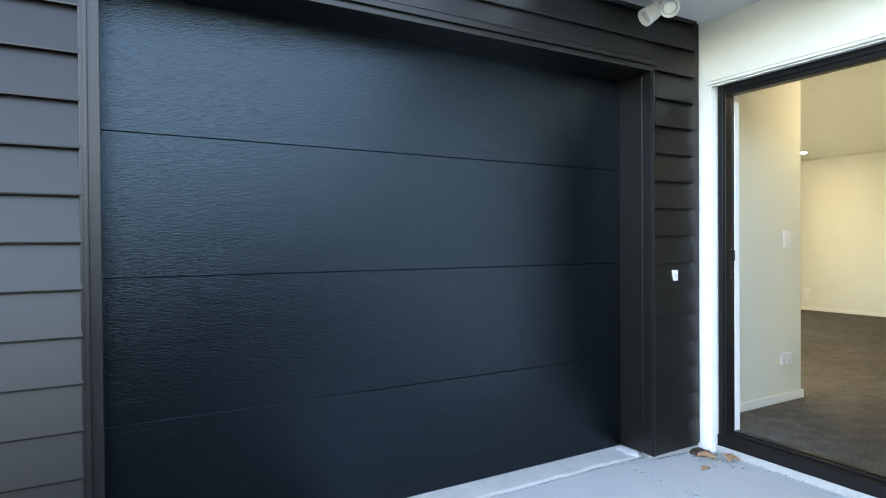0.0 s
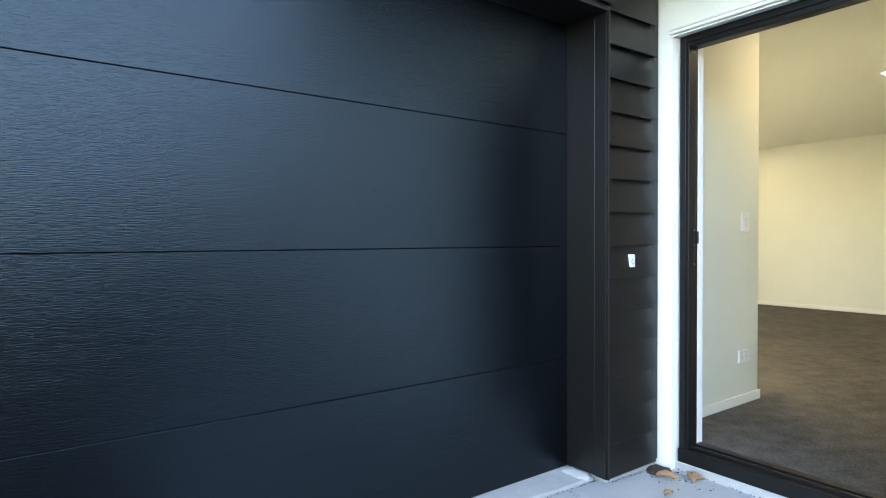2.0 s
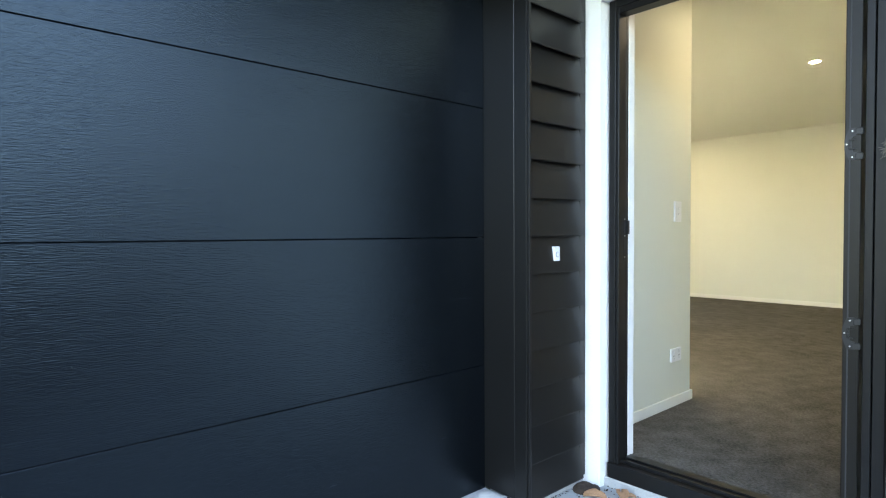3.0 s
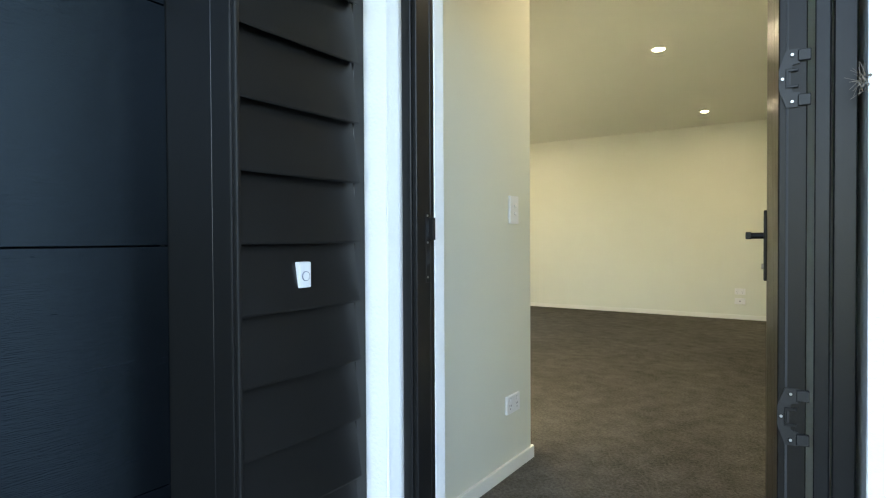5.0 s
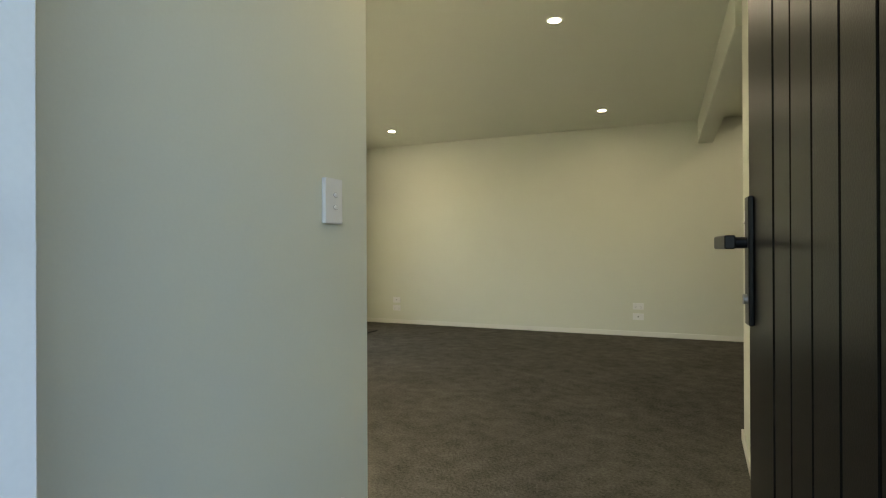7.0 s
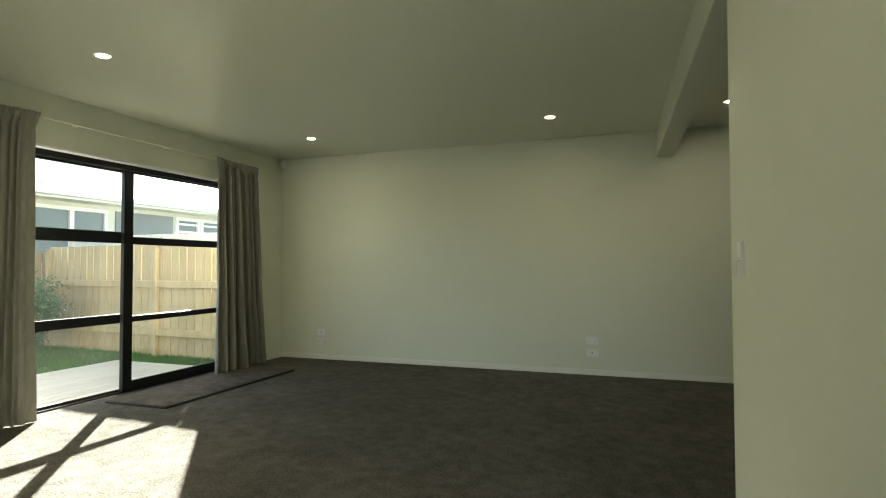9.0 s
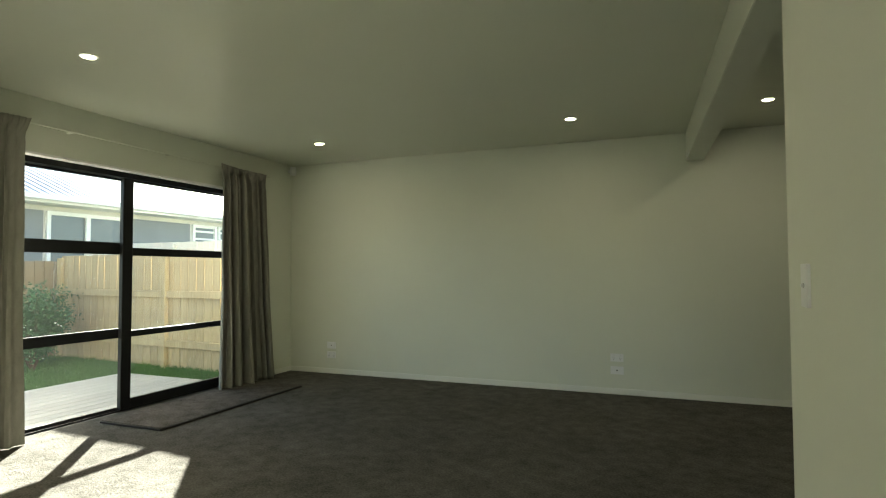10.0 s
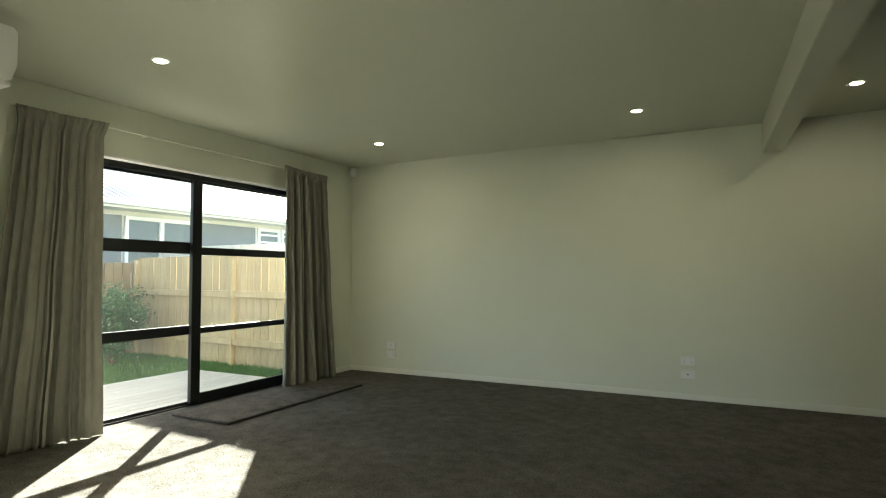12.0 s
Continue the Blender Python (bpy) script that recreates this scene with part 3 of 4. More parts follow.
structure("floor", fm, M_CARPET, "grey-brown cut-pile carpet over the whole floor", "carpet")

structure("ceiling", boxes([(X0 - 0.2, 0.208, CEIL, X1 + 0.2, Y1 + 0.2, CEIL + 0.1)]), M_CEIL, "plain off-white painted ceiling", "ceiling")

# north wall
structure("wall_north", boxes([(X0 - 0.2, Y1, -0.1, X1 + 0.2, Y1 + 0.2, CEIL)]), M_WALL, "plain off-white painted end wall of the living room", "wall")
# west wall with the glazed opening
WY0, WY1, WZ1 = 3.46, 5.86, 2.1
structure("wall_west", boxes([(X0 - 0.2, NIB_Y - 0.12, -0.1, X0, WY0, CEIL), (X0 - 0.2, WY1, -0.1, X0, Y1, CEIL), (X0 - 0.2, WY0, WZ1, X0, WY1, CEIL)], 0.002), M_WALL, "off-white painted wall round the glazed sliding door", "wall")
structure("wall_nib", boxes([(X0, NIB_Y - 0.12, FLOOR, NIB_X, NIB_Y, CEIL)], 0.002), M_WALL, "off-white painted return wall that carries the heat pump", "wall")
structure("wall_south", boxes([(NIB_X - 0.12, 1.16, FLOOR, NIB_X, NIB_Y - 0.12, CEIL), (NIB_X, 1.16, FLOOR, STUB_X - 0.12, STUB_Y, CEIL)], 0.002), M_WALL, "off-white painted wall between garage and living room", "wall")
structure("wall_stub", boxes([(STUB_X - 0.12, 0.208, FLOOR, STUB_X, STUB_Y, CEIL)], 0.003, 2), M_WALL, "off-white painted short hall wall with light switch and socket", "wall")
structure("wall_hall", boxes([(HALL_X, 0.22, FLOOR, HALL_X + 0.12, HALL_Y, CEIL)], 0.003, 2), M_WALL, "off-white painted hall wall behind the open entry door", "wall")
structure("wall_east", boxes([(X1, 0.208, FLOOR, X1 + 0.2, Y1, CEIL)]), M_WALL, "plain off-white painted wall", "wall")
structure("wall_entry_inside", boxes([(STUB_X, 0.208, FLOOR, 0.112, 0.22, CEIL), (1.042, 0.208, FLOOR, X1, 0.22, CEIL), (0.112, 0.208, 2.086, 1.042, 0.22, CEIL)]), M_WALL, "off-white painted lining of the entry wall", "wall")
structure("wall_garage_inside", boxes([(-3.73, -3.6, -0.1, -3.6, 2.4, 2.9), (-3.6, -3.6, -0.1, -0.2, -3.5, 2.9), (-3.6, 1.05, -0.1, -0.21, 1.155, 2.9)]), M_WALL, "plain garage walls", "wall")
structure("roof", boxes([(-4.2, -6.0, 2.9, 0.1, 7.4, 3.0), (0.1, -1.2, 2.9, 1.55, 7.4, 3.0), (1.55, -0.05, 2.9, 7.5, 7.4, 3.0), (-3.95, NIB_Y, 2.75, -3.73, 7.3, 2.9)]), M_NROOF, "flat roof deck over the house", "roof")
structure("wall_upper", boxes([(X0 - 0.2, 2.43, CEIL, X0, Y1 + 0.2, 2.9), (X0, Y1, CEIL + 0.1, X1 + 0.2, Y1 + 0.2, 2.9)]), M_NDARK, "dark outer wall above the ceiling", "wall")
# unseen wall, added so the garage door reflects something dark low down
structure("wall_opposite_unseen", boxes([(8.0, -12.0, -0.1, 8.2, 6.0, 2.2)]), M_UNSEEN_WALL, "plain dark wall out of view, added to darken the garage door reflection", "wall")

# unseen block above the roof, added to keep sun off the drive
structure("wall_shade_block", boxes([(-3.73, -6.0, 3.0, -0.3, 7.3, 5.6)]), M_BOARD, "plain black block out of view over the garage, added to shade the drive", "wall")

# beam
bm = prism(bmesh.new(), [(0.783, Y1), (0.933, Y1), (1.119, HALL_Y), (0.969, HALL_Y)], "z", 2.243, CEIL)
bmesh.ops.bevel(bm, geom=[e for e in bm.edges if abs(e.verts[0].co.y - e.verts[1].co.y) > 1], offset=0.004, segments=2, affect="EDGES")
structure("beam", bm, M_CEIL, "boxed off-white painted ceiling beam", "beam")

# skirtings
SK = [("north", (X0, Y1 - 0.012, FLOOR, X1, Y1, FLOOR + 0.056)), ("west", (X0, WY1, FLOOR, X0 + 0.012, Y1 - 0.012, FLOOR + 0.056)), ("west_south", (X0, NIB_Y, FLOOR, X0 + 0.012, WY0, FLOOR + 0.056)),
      ("stub", (STUB_X, 0.22, FLOOR, STUB_X + 0.012, STUB_Y, FLOOR + 0.056)), ("stub_end", (STUB_X - 0.12, STUB_Y, FLOOR, STUB_X + 0.012, STUB_Y + 0.012, FLOOR + 0.056)),
      ("hall", (HALL_X - 0.012, 0.22, FLOOR, HALL_X, HALL_Y, FLOOR + 0.056)), ("hall_end", (HALL_X - 0.012, HALL_Y, FLOOR, HALL_X + 0.12, HALL_Y + 0.012, FLOOR + 0.056)),
      ("nib", (X0 + 0.012, NIB_Y, FLOOR, NIB_X, NIB_Y + 0.012, FLOOR + 0.056))]
for nm, r in SK:
    structure("baseboard_" + nm, boxes([r], 0.004, 2), M_SKIRT, "white painted square-edged skirting board", "skirting board")

# ---- glazed sliding door ----
win = thing("window_1", (-3.66, 4.65, FLOOR), "black aluminium glazed sliding door with three rows of panes", "window", kind="structure")
FX0, FX1 = -3.71, -3.60
part("frame_head", boxes([(FX0, WY0, 2.045, FX1, WY1, WZ1)], 0.003), M_ALU, win)
part("frame_sill", boxes([(FX0 - 0.02, WY0, 0.035, FX1 + 0.01, WY1, 0.095), (FX0 + 0.03, WY0, 0.095, FX0 + 0.04, WY1, 0.108), (FX1 - 0.03, WY0, 0.095, FX1 - 0.02, WY1, 0.108)], 0.003), M_ALU, win)
for y0, y1 in ((WY0, WY0 + 0.05), (WY1 - 0.05, WY1)):
    part("frame_jamb", boxes([(FX0, y0, 0.095, FX1, y1, 2.045)], 0.003), M_ALU, win)


def sash(y0, y1, x0, x1, stile_l, stile_r, top, bottom, rails, fixed):
    """A sash with stiles, rails and one pane between each pair of rails."""
    s = part("fixed_sash" if fixed else "sliding_sash", boxes([(x0, y0, 0.108, x1, y0 + stile_l, 2.042), (x0, y1 - stile_r, 0.108, x1, y1, 2.042)], 0.003), M_ALU, win)
    zs = [(0.108, bottom)] + rails + [(2.045 - top, 2.042)]
    for a, b in zs:
        part("rail", boxes([(x0 + 0.004, y0 + stile_l, a, x1 - 0.004, y1 - stile_r, b)], 0.003), M_ALU, s)
    for (a, b), (c, d) in zip(zs, zs[1:]):
        xm = (x0 + x1) / 2
        p = part("pane", boxes([(xm - 0.003, y0 + stile_l - 0.006, b - 0.006, xm + 0.003, y1 - stile_r + 0.006, c + 0.006)]), M_GLASS, s)
        p.visible_shadow = False
    return s


sash(WY0 + 0.05, 4.665, -3.70, -3.662, 0.045, 0.05, 0.02, 0.125, [(0.70, 0.78), (1.40, 1.50)], True)
sl = sash(4.55, WY1 - 0.05, -3.655, -3.615, 0.098, 0.06, 0.02, 0.19, [(0.705, 0.757), (1.392, 1.46)], False)
part("pull_handle", boxes([(-3.615, 5.765, 1.0, -3.58, 5.785, 1.2)], 0.006, 2), M_ALU, sl)
structure("trim_window", boxes([(-3.60, WY0 - 0.02, WZ1 - 0.012, X0 + 0.004, WY1 + 0.02, WZ1 + 0.008), (-3.60, WY0, FLOOR, X0 + 0.004, WY0 + 0.014, WZ1 - 0.012), (-3.60, WY1 - 0.014, FLOOR, X0 + 0.004, WY1, WZ1 - 0.012)], 0.002), M_TRIM, "white painted liner round the glazed door", "trim")

# curtain rail and curtains
rail = thing("curtain_track", (X0, 4.75, 2.3), "slim white aluminium curtain track", "curtain track")
part("track", boxes([(X0 + 0.05, 3.06, 2.29, X0 + 0.068, 6.25, 2.302)], 0.002), M_WALL, rail)
for y in (3.15, 4.0, 4.9, 5.7, 6.2):
    part("bracket", boxes([(X0, y - 0.012, 2.287, X0 + 0.05, y + 0.012, 2.307)], 0.002), M_WALL, rail)


def curtain(y0t, y1t, y0b, y1b, folds, seed, label, sunny, depth=1.0):
    """Cloth with folds of uneven width and depth under a gathered, flared heading."""
    rnd = random.Random(seed)
    widths = [rnd.uniform(0.55, 1.7) for _ in range(folds)]
    total = sum(widths)
    edge = [sum(widths[:k]) / total for k in range(folds + 1)]
    deep = [rnd.uniform(0.35, 1.25) for _ in range(folds + 1)]
    lean = [rnd.uniform(-0.35, 0.35) for _ in range(folds + 1)]
    nu, nv = 300, 64
    ztop, zbot = 2.305, FLOOR + 0.004
    bm = bmesh.new()
    rows = []
    for j in range(nv + 1):
        v = j / nv
        z = ztop + (zbot - ztop) * v
        drop = ztop - z
        head = max(0.0, 1 - drop / 0.11)
        row = []
        for i in range(nu + 1):
            u = i / nu
            k = min(folds - 1, next(q for q in range(folds) if u <= edge[q + 1] + 1e-9))
            w = (u - edge[k]) / (edge[k + 1] - edge[k])
            toward = u if sunny else 1 - u
            d = deep[k] * (1 - w) + deep[k + 1] * w
            a = 2 * math.pi * (k + w) + (lean[k] * (1 - w) + lean[k + 1] * w) * 3.0 * v
            wave = math.sin(a) + 0.35 * math.sin(2.3 * a + 1.1 + 1.5 * v) * v
            amp = depth * (0.042 + 0.020 * v) * d * (1 - head) * (1 - 0.8 * max(0.0, toward - 0.8) / 0.2)
            x = X0 + 0.075 + amp * wave + 0.010 * noise.noise(Vector((u * 7, v * 3, seed))) * v
            x += head * (0.008 * math.sin(3.1 * math.pi * folds * u + 2 * math.sin(9 * u)) + 0.012) + 0.055 * max(0.0, toward - 0.55) / 0.45
            y = (y0t + (y1t - y0t) * u) * (1 - v) + (y0b + (y1b - y0b) * u) * v
            y += (1 - head) * 0.6 * amp * math.cos(a + 0.4) + head * (u - 0.5) * 0.05
            y += 0.03 * (u - 0.5) * math.sin(3.1 * v) * -1 + 0.012 * noise.noise(Vector((v * 4, u * 3, seed + 5)))
            if 0.10 < drop < 0.16:
                x -= 0.006
            if j == 0:
                z_here = z + 0.006 * noise.noise(Vector((u * 14, seed, 7)))
            else:
                z_here = z + (0.003 * noise.noise(Vector((u * 5, seed, 2))) if j == nv else 0)
            row.append(bm.verts.new((max(x, X0 + 0.006), y, z_here)))
        rows.append(row)
    back = [[bm.verts.new(v.co - Vector((0.002, 0, 0))) for v in row] for row in rows]
    for front, rear in zip(zip(rows, rows[1:]), zip(back, back[1:])):
        for k in range(nu):
            (a, b), (c, d) = front, rear
            bm.faces.new((a[k], a[k + 1], b[k + 1], b[k]))
            bm.faces.new((c[k], d[k], d[k + 1], c[k + 1]))
    for e, f in ((rows[0], back[0]), (rows[-1], back[-1]), ([q[0] for q in rows], [q[0] for q in back]), ([q[-1] for q in rows], [q[-1] for q in back])):
        for k in range(len(e) - 1):
            bm.faces.new((e[k], e[k + 1], f[k + 1], f[k]))
    cu = thing("curtain", (X0 + 0.06, (y0t + y1t) / 2, FLOOR), label, "curtain", "curtains at the glazed door")
    part("cloth", bm, M_CURTAIN, cu, smooth=True)
    return cu


curtain(3.10, 3.62, 2.86, 3.66, 11, 3, "taupe linen curtain with pleated heading, drawn aside to the floor", True, 0.55)
curtain(5.45, 6.13, 5.44, 6.33, 9, 8, "taupe linen curtain with pleated heading, bunched near the room corner", False, 1.7)

# loose strip of carpet in front of the glazed door
mat = thing("carpet_mat", (-3.1, 5.0, FLOOR), "loose grey carpet offcut lying in front of the glazed door", "mat")
part("carpet_piece", boxes([(-3.44, 4.25, FLOOR + 0.001, -2.832, 5.94, FLOOR + 0.022)], 0.006, 2), M_MAT, mat)
# dark strips paint the shadow line along the mat's free edges
part("edge_shade", boxes([(-2.832, 4.235, FLOOR + 0.001, -2.812, 5.94, FLOOR + 0.018), (-3.44, 4.235, FLOOR + 0.001, -2.832, 4.25, FLOOR + 0.014)], 0.004, 2), M_MAT_SHADE, mat, "dark strip that paints the shadow line along the mat edge")


# ---- fixtures ----
def downlight(x, y):
    d = thing("downlight", (x, y, CEIL), "white recessed ceiling downlight, switched on", "downlight", "recessed downlights")
    part("trim_ring", lathe(bmesh.new(), [(0.05, 0.0), (0.05, -0.003), (0.046, -0.007), (0.038, -0.007), (0.035, -0.003)], (x, y, CEIL), 36), M_TRIM, d, smooth=True)
    part("lens", lathe(bmesh.new(), [(0.035, -0.0035), (0.03, -0.0055), (0.012, -0.006)], (x, y, CEIL), 32), M_LAMP, d, "glowing warm lens")
    return d


first = downlight(-0.015, 3.34)
# last spot is an unseen hall downlight, added for the glow on wall_stub
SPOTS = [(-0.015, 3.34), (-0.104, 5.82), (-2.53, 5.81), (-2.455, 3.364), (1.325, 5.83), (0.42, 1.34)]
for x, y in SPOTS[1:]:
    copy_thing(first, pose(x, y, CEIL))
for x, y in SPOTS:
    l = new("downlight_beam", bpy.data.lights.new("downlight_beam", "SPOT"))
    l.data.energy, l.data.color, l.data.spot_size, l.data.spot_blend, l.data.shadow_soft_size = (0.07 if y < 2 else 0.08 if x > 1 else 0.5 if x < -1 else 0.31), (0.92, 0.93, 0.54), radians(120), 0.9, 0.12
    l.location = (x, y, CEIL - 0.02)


def plate(name, label, category, group, at, face, w, h, marks):
    """A bevelled wall plate with its rockers or slots. face: x- or x+ or y-; marks: (u, v, w, h, kind)."""
    t = thing(name, at, label, category, group)

    def put(u0, v0, u1, v1, d0, d1, bevel, seg=2):
        bm = bmesh.new()
        cx, cy, cz = at
        if face == "x+":
            box(bm, cx + d0, cy + u0, cz + v0, cx + d1, cy + u1, cz + v1, bevel, seg)
        elif face == "x-":
            box(bm, cx - d1, cy + u0, cz + v0, cx - d0, cy + u1, cz + v1, bevel, seg)
        else:
            box(bm, cx + u0, cy - d1, cz + v0, cx + u1, cy - d0, cz + v1, bevel, seg)
        return bm
    part("plate", put(-w / 2, -h / 2, w / 2, h / 2, 0.0, 0.011, 0.0035), M_PLATE, t)
    for u, v, a, b, kind in marks:
        if kind == "rocker":
            part("rocker_surround", put(u - a / 2 - 0.0006, v - b / 2 - 0.0006, u + a / 2 + 0.0006, v + b / 2 + 0.0006, 0.0108, 0.0114, 0.0), M_FAINT, t)
            bm = put(u - a / 2, v - b / 2, u + a / 2, v + b / 2, 0.0105, 0.0175, min(a, b) * 0.42, 4)
            part("rocker", bm, M_PLATE, t, smooth=True)
        elif kind == "dolly":
            sgn = 1 if face == "x+" else -1
            c = Vector((at[0], at[1] + u, at[2] + v))
            oval = Matrix.Translation(c) @ Matrix.Diagonal((1, 1, b / a, 1)) @ Matrix.Translation(-c)
            for nm, d1, r0, r1, mt in (("dolly_surround", 0.0122, a / 2 + 0.001, a / 2 + 0.0008, M_FAINT), ("dolly", 0.0175, a / 2, a / 2 - 0.0035, M_PLATE)):
                bm = cyl(bmesh.new(), c + Vector((sgn * 0.0105, 0, 0)), c + Vector((sgn * d1, 0, 0)), r0, 28, r1)
                bm.transform(oval)
                part(nm, bm, mt, t)
        else:
            part("slot", put(u - a / 2, v - b / 2, u + a / 2, v + b / 2, 0.0108, 0.0116, 0.0), M_DARKHOLE if kind == "slot" else M_GREYMARK, t)
    return t


OUT = []
for u in (-0.03, 0.03):
    OUT += [(u - 0.007, -0.004, 0.0025, 0.008, "slot"), (u + 0.007, -0.004, 0.0025, 0.008, "slot"), (u, -0.018, 0.0025, 0.008, "slot"), (u, 0.02, 0.012, 0.015, "rocker")]
plate("light_switch", "white two-gang light switch plate on the hall wall", "light switch", "light switches", (STUB_X, 1.08, 1.216), "x+", 0.076, 0.118, [(0.006, 0.016, 0.0195, 0.0125, "dolly"), (0.006, -0.016, 0.0195, 0.0125, "dolly")])
plate("light_switch", "white light switch plate near the end of the hall wall", "light switch", "light switches", (HALL_X, 2.90, 1.21), "x-", 0.076, 0.118, [(0, 0.0, 0.0195, 0.0125, "dolly")])
plate("power_socket", "white double power socket low on the short hall wall", "power socket", "power sockets", (STUB_X, 1.066, 0.39), "x+", 0.118, 0.076, OUT)
plate("power_socket", "white double power socket on the end wall", "power socket", "power sockets", (0.155, Y1, 0.436), "y-", 0.118, 0.074, OUT)
plate("aerial_socket", "white aerial outlet plate under a power socket", "wall outlet", "aerial outlets", (0.155, Y1, 0.318), "y-", 0.118, 0.074, [(0, 0, 0.012, 0.012, "slot")])
plate("power_socket", "white double power socket on the end wall near the window", "power socket", "power sockets", (-2.965, Y1, 0.305), "y-", 0.11, 0.074, OUT)
plate("aerial_socket", "white aerial outlet plate above a power socket", "wall outlet", "aerial outlets", (-2.965, Y1, 0.412), "y-", 0.11, 0.074, [(0, 0, 0.01, 0.01, "slot")])

# alarm sensor in the corner
al = thing("motion_sensor_box", (X0 + 0.08, Y1 - 0.06, 2.43), "small white alarm sensor high in the room corner", "alarm sensor")
bm = boxes([(-0.03, -0.022, -0.05, 0.03, 0.022, 0.05)], 0.008, 3)
bm.transform(pose(X0 + 0.07, Y1 - 0.07, 2.425, 8, 0, 45))
part("housing", bm, M_PLATE, al)
bm = boxes([(-0.02, -0.026, -0.02, 0.02, -0.02, 0.025)], 0.006, 2)
bm.transform(pose(X0 + 0.07, Y1 - 0.07, 2.425, 8, 0, 45))
part("lens", bm, M_TRIM, al)
bm = boxes([(X0, Y1 - 0.07, 2.41, X0 + 0.07, Y1 - 0.06, 2.44), (X0 + 0.06, Y1 - 0.07, 2.41, X0 + 0.07, Y1, 2.44)], 0.002)
part("bracket", bm, M_PLATE, al)

# heat pump on the return wall
hp = thing("heat_pump", (-2.85, NIB_Y, 2.12), "white wall-mounted heat pump indoor unit", "heat pump")
bm = bmesh.new()
prism(bm, [(NIB_Y, 2.13), (NIB_Y + 0.12, 2.12), (NIB_Y + 0.18, 2.15), (NIB_Y + 0.2, 2.22), (NIB_Y + 0.2, 2.38), (NIB_Y + 0.18, 2.4), (NIB_Y, 2.4)], "x", -3.27, -2.46)
part("casing", bm, M_PLATE, hp)
part("flap", boxes([(-3.25, NIB_Y + 0.14, 2.118, -2.48, NIB_Y + 0.185, 2.135)], 0.003), M_TRIM, hp)
part("intake_grille", boxes([(-3.22, NIB_Y + 0.03, 2.4, -2.5, NIB_Y + 0.17, 2.404)], 0.001), M_GREYMARK, hp)


# ---- garden ----
deck = thing("deck", (-4.7, 3.6, 0.0), "weathered pale timber deck outside the glazed door", "deck", kind="structure")
part("joists", boxes([(-5.6, y, -0.098, -3.74, y + 0.045, -0.0) for y in (0.6, 1.5, 2.4, 3.3, 4.2, 5.1, 6.0)]), M_FENCE_BROWN, deck)
dm = boxes([(-0.0645, 0.5, 0.0, 0.0645, 6.17, 0.03)], 0.004)
me = bpy.data.meshes.new("deck_board")
dm.to_mesh(me)
dm.free()
me.materials.append(M_DECK)
for k in range(13):
    ob = new("deck_board", me)
    ob.location = (-3.815 - 0.141 * k, 0, 0.0)
    ob.parent = deck
    ob.matrix_parent_inverse = Matrix.Translation(-deck.location)


def fence(name, start, heading, length, top, mat, label, paling=0.15, rails=(0.28, 0.95), gap=0.009):
    f = thing(name, (start[0], start[1], -0.1), label, "fence")
    base = Matrix.Translation((start[0], start[1], 0)) @ Matrix.Rotation(radians(heading), 4, "Z")
    rnd = random.Random(5)
    metas = []
    for k in range(5):
        bm = boxes([(0, 0.0, -0.06 + 0.01 * rnd.random(), paling - gap, 0.02, top + rnd.uniform(-0.008, 0.008))], 0.002)
        m = bpy.data.meshes.new("paling")
        bm.to_mesh(m)
        bm.free()
        m.materials.append(mat)
        metas.append(m)
    for k in range(int(length / paling)):
        ob = new("paling", metas[rnd.randrange(5)])
        ob.parent = f
        ob.matrix_parent_inverse = Matrix.Translation(-f.location)
        ob.matrix_basis = base @ pose(k * paling, rnd.uniform(0, 0.004), 0, 0, rnd.uniform(-0.25, 0.25), 0)
    for z in rails:
        bm = boxes([(0, -0.05, z - 0.05, length, -0.002, z + 0.045)], 0.004)
        bm.transform(base)
        part("rail", bm, mat, f)
    x = 0.0
    while x < length:
        bm = boxes([(x, -0.075, -0.1, x + 0.075, -0.004, top - 0.03)], 0.005)
        bm.transform(base)
        part("post", bm, mat, f)
        x += 2.4
    return f


fence("garden_fence", (-8.25, 7.24), -4.6, 4.4, 1.5, M_FENCE, "new pale pine paling fence with rails and posts")
fence("side_fence", (-8.35, 4.2), 90, 3.3, 1.42, M_FENCE_BROWN, "brown paling fence along the side boundary")
fence("back_fence", (-10.4, 9.25), -2.0, 7.0, 1.8, M_NWALL, "pale painted fence of the next garden", rails=(0.3, 1.2), gap=0.0005)


def grass(x0, x1, y0, y1, n, seed):
    rnd = random.Random(seed)
    verts, faces = [], []
    for _ in range(n):
        x, y = rnd.uniform(x0, x1), rnd.uniform(y0, y1)
        hgt, a, lean = rnd.uniform(0.04, 0.11), rnd.uniform(0, 6.28), rnd.uniform(0.0, 0.05)
        dx, dy = 0.004 * math.cos(a), 0.004 * math.sin(a)
        i = len(verts)
        lx, ly = lean * math.cos(a + 1.3), lean * math.sin(a + 1.3)
        verts += [(x - dx, y - dy, -0.1), (x + dx, y + dy, -0.1), (x + lx * 0.4 + dx * 0.7, y + ly * 0.4 + dy * 0.7, -0.1 + hgt * 0.6), (x + lx, y + ly, -0.1 + hgt)]
        faces += [(i, i + 1, i + 2), (i, i + 2, i + 3)]
    m = bpy.data.meshes.new("grass")
    m.from_pydata(verts, [], faces)
    m.materials.append(M_GRASS)
    return tagged(new("grass", m), "long green grass between deck and fence", "grass", kind="stuff")


grass(-8.3, -5.62, 4.2, 7.2, 26000, 2)
grass(-5.62, -3.75, 6.18, 7.05, 9000, 3)


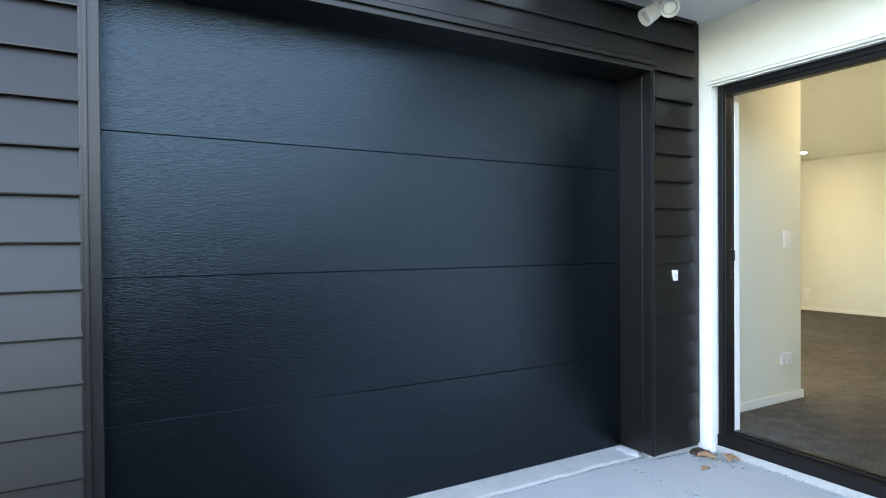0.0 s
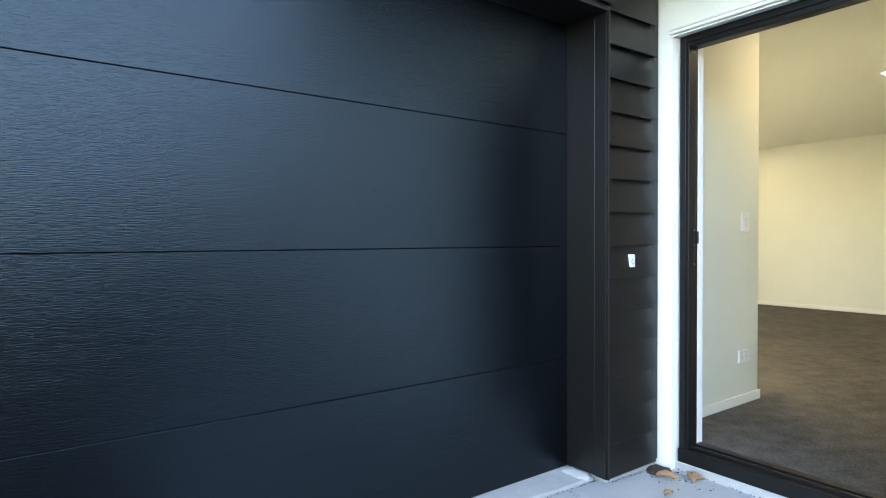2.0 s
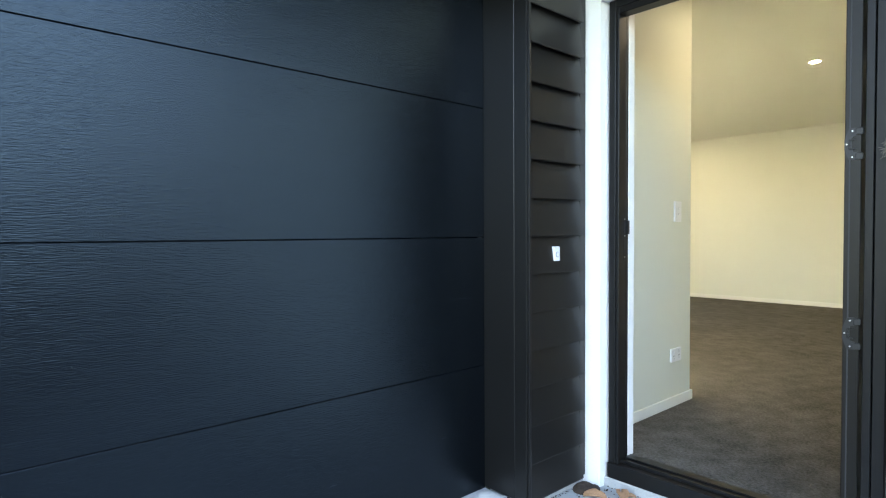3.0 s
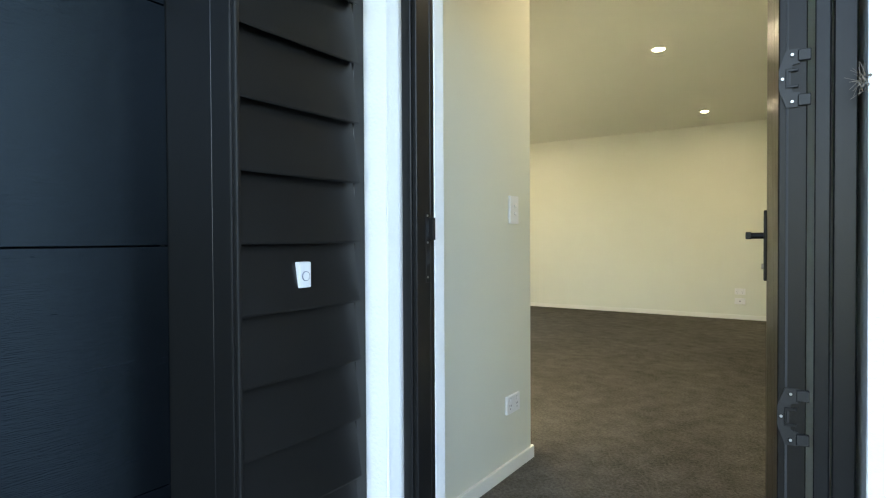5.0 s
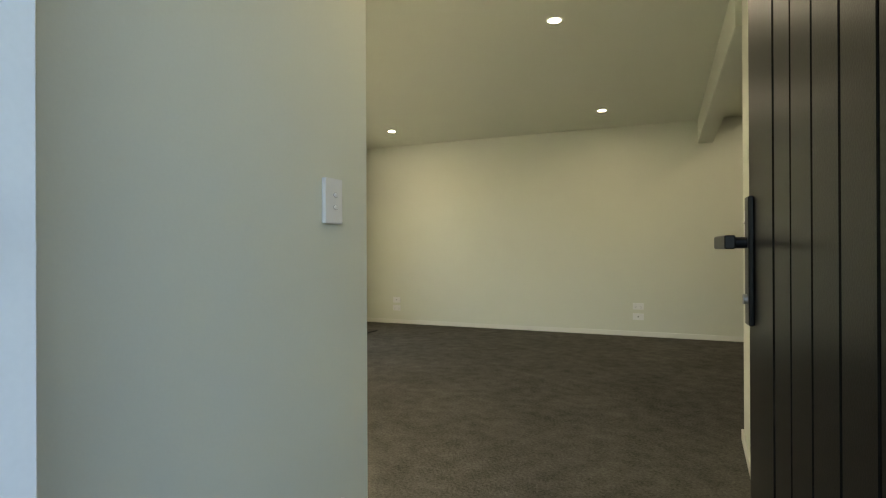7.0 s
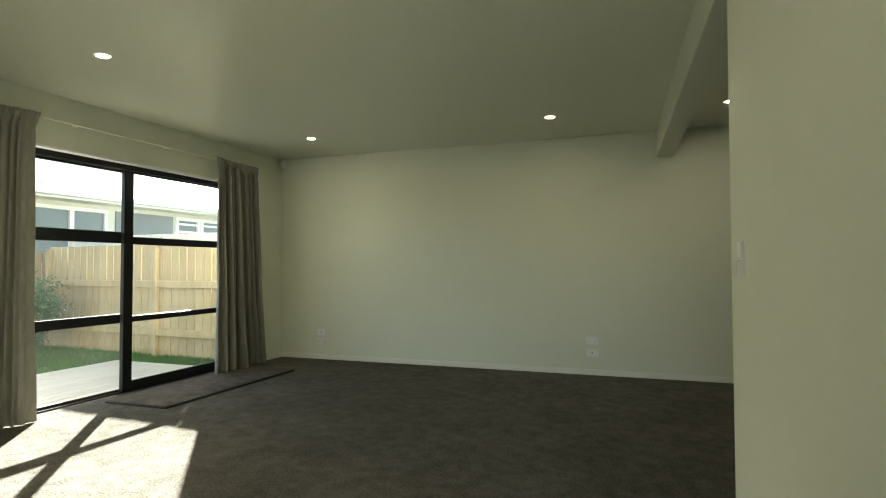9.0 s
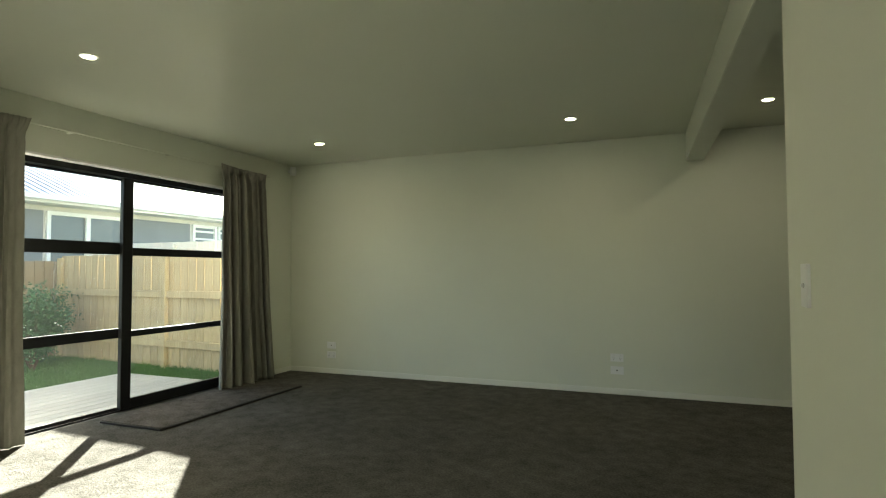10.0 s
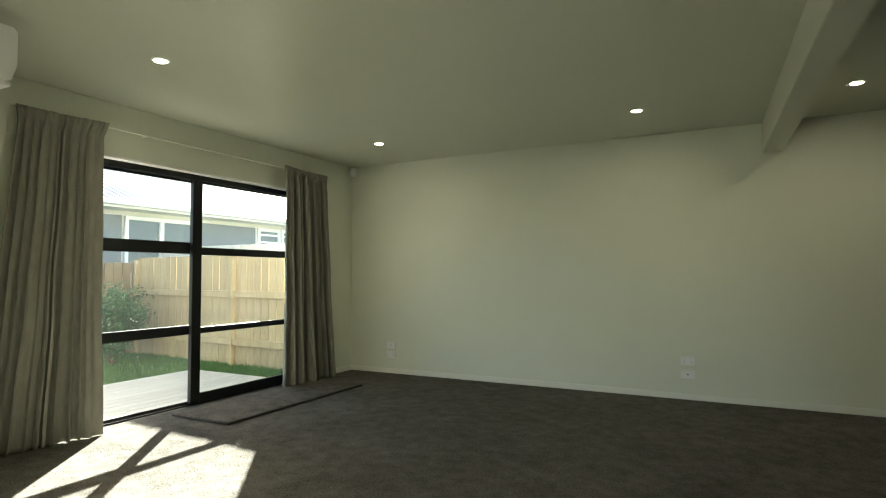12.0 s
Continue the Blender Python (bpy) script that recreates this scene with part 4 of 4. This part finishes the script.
def shrub(x, y, h, wdt, seed):
    rnd = random.Random(seed)
    s = thing("shrub", (x, y, -0.1), "dense dark green leafy shrub in front of the fence", "shrub")
    bm = bmesh.new()
    tips = []
    for k in range(34):
        a, sp = rnd.uniform(0, 6.28), rnd.uniform(0.2, 1.0) * wdt * 0.42
        p = Vector((x, y, -0.1))
        q = Vector((x + 0.4 * sp * math.cos(a), y + 0.4 * sp * math.sin(a), -0.1 + h * 0.4))
        e = Vector((x + sp * math.cos(a), y + sp * math.sin(a), -0.1 + h * rnd.uniform(0.55, 0.98)))
        cyl(bm, p, q, 0.012, 6, 0.008), cyl(bm, q, e, 0.008, 6, 0.003)
        tips += [q.lerp(e, t) for t in (0.2, 0.5, 0.8, 1.0)] + [p.lerp(q, 0.7)]
    part("branches", bm, M_BARK, s)
    verts, faces = [], []
    for tpt in tips:
        for _ in range(48):
            c = tpt + Vector((rnd.gauss(0, 0.075), rnd.gauss(0, 0.075), rnd.gauss(0, 0.07)))
            if c.z < -0.08:
                continue
            d = Vector((rnd.uniform(-1, 1), rnd.uniform(-1, 1), rnd.uniform(-0.4, 1))).normalized()
            w = d.orthogonal().normalized() * 0.011
            L = d * rnd.uniform(0.03, 0.055)
            i = len(verts)
            verts += [c, c + L * 0.5 + w, c + L, c + L * 0.5 - w]
            faces.append((i, i + 1, i + 2, i + 3))
    m = bpy.data.meshes.new("foliage")
    m.from_pydata(verts, [], faces)
    m.materials.append(M_BUSH)
    ob = new("foliage", m)
    ob.parent = s
    ob.matrix_parent_inverse = Matrix.Translation(-s.location)
    return s


shrub(-7.35, 6.25, 1.15, 1.35, 4)

# ---- neighbouring house ----
HX = -11.0
house = thing("neighbour_house", (HX - 3, 11.0, -0.1), "single-storey neighbouring house with pale steel roof and grey panels", "house")
wl = part("wall", boxes([(HX - 7.0, 2.0, -0.1, HX - 0.12, 22.0, 2.62)]), M_NWALL, house)
bm = bmesh.new()
pitch = math.tan(radians(22))
y = 1.4
cols = []
k = 0
while y < 22.6:
    dz = 0.022 if k % 4 in (1, 2) else 0.0
    cols.append((y, dz))
    y += 0.05 if k % 2 else 0.045
    k += 1
ra = [(bm.verts.new((HX + 0.42, y, 2.74 + dz)), bm.verts.new((HX - 5.5, y, 2.74 + dz + 5.92 * pitch)), bm.verts.new((HX - 11.0, y, 2.74 + dz + 0.4))) for y, dz in cols]
for a, b in zip(ra, ra[1:]):
    bm.faces.new((a[0], b[0], b[1], a[1]))
    bm.faces.new((a[1], b[1], b[2], a[2]))
part("roof", bm, M_NROOF, house, "corrugated pale steel roof")
part("fascia", boxes([(HX + 0.4, 1.4, 2.60, HX + 0.43, 22.6, 2.73)], 0.004), M_NTRIM, house)
part("soffit", boxes([(HX - 0.12, 1.4, 2.60, HX + 0.4, 22.6, 2.63)]), M_NTRIM, house)
bm = bmesh.new()
prism(bm, [(HX + 0.43, 2.64), (HX + 0.5, 2.63), (HX + 0.55, 2.66), (HX + 0.55, 2.75), (HX + 0.53, 2.75), (HX + 0.53, 2.67), (HX + 0.45, 2.66), (HX + 0.43, 2.74)], "y", 1.4, 22.6)
part("gutter", bm, M_NTRIM, house)
for y0, y1 in ((6.0, 8.80), (10.86, 12.58)):
    part("cladding_panel", boxes([(HX - 0.13, y0, 1.2, HX - 0.08, y1, 2.5)], 0.004), M_NDARK, house)
for y0, y1, slats in ((8.86, 10.62, False), (12.66, 13.5, True), (13.56, 14.4, True)):
    w_ = part("window", boxes([(HX - 0.12, y0, 1.2, HX - 0.05, y0 + 0.08, 2.5), (HX - 0.12, y1 - 0.08, 1.2, HX - 0.05, y1, 2.5), (HX - 0.12, y0 + 0.08, 2.42, HX - 0.05, y1 - 0.08, 2.5), (HX - 0.12, y0 + 0.08, 1.2, HX - 0.05, y1 - 0.08, 1.28)], 0.003), M_NTRIM, house)
    n = 2 if not slats else 1
    for k in range(n):
        a, b = y0 + 0.08 + (y1 - y0 - 0.16) * k / n, y0 + 0.08 + (y1 - y0 - 0.16) * (k + 1) / n
        part("pane", boxes([(HX - 0.115, a, 1.28, HX - 0.1, b, 2.42)]), M_NGLASS, w_)
        if k:
            part("mullion", boxes([(HX - 0.1, a - 0.05, 1.28, HX - 0.045, a + 0.05, 2.42)], 0.003), M_NTRIM, w_)
        if slats:
            for z in (1.5, 1.7, 1.9, 2.1, 2.3):
                part("slat", boxes([(HX - 0.1, a, z, HX - 0.06, b, z + 0.05)]), M_NTRIM, w_)
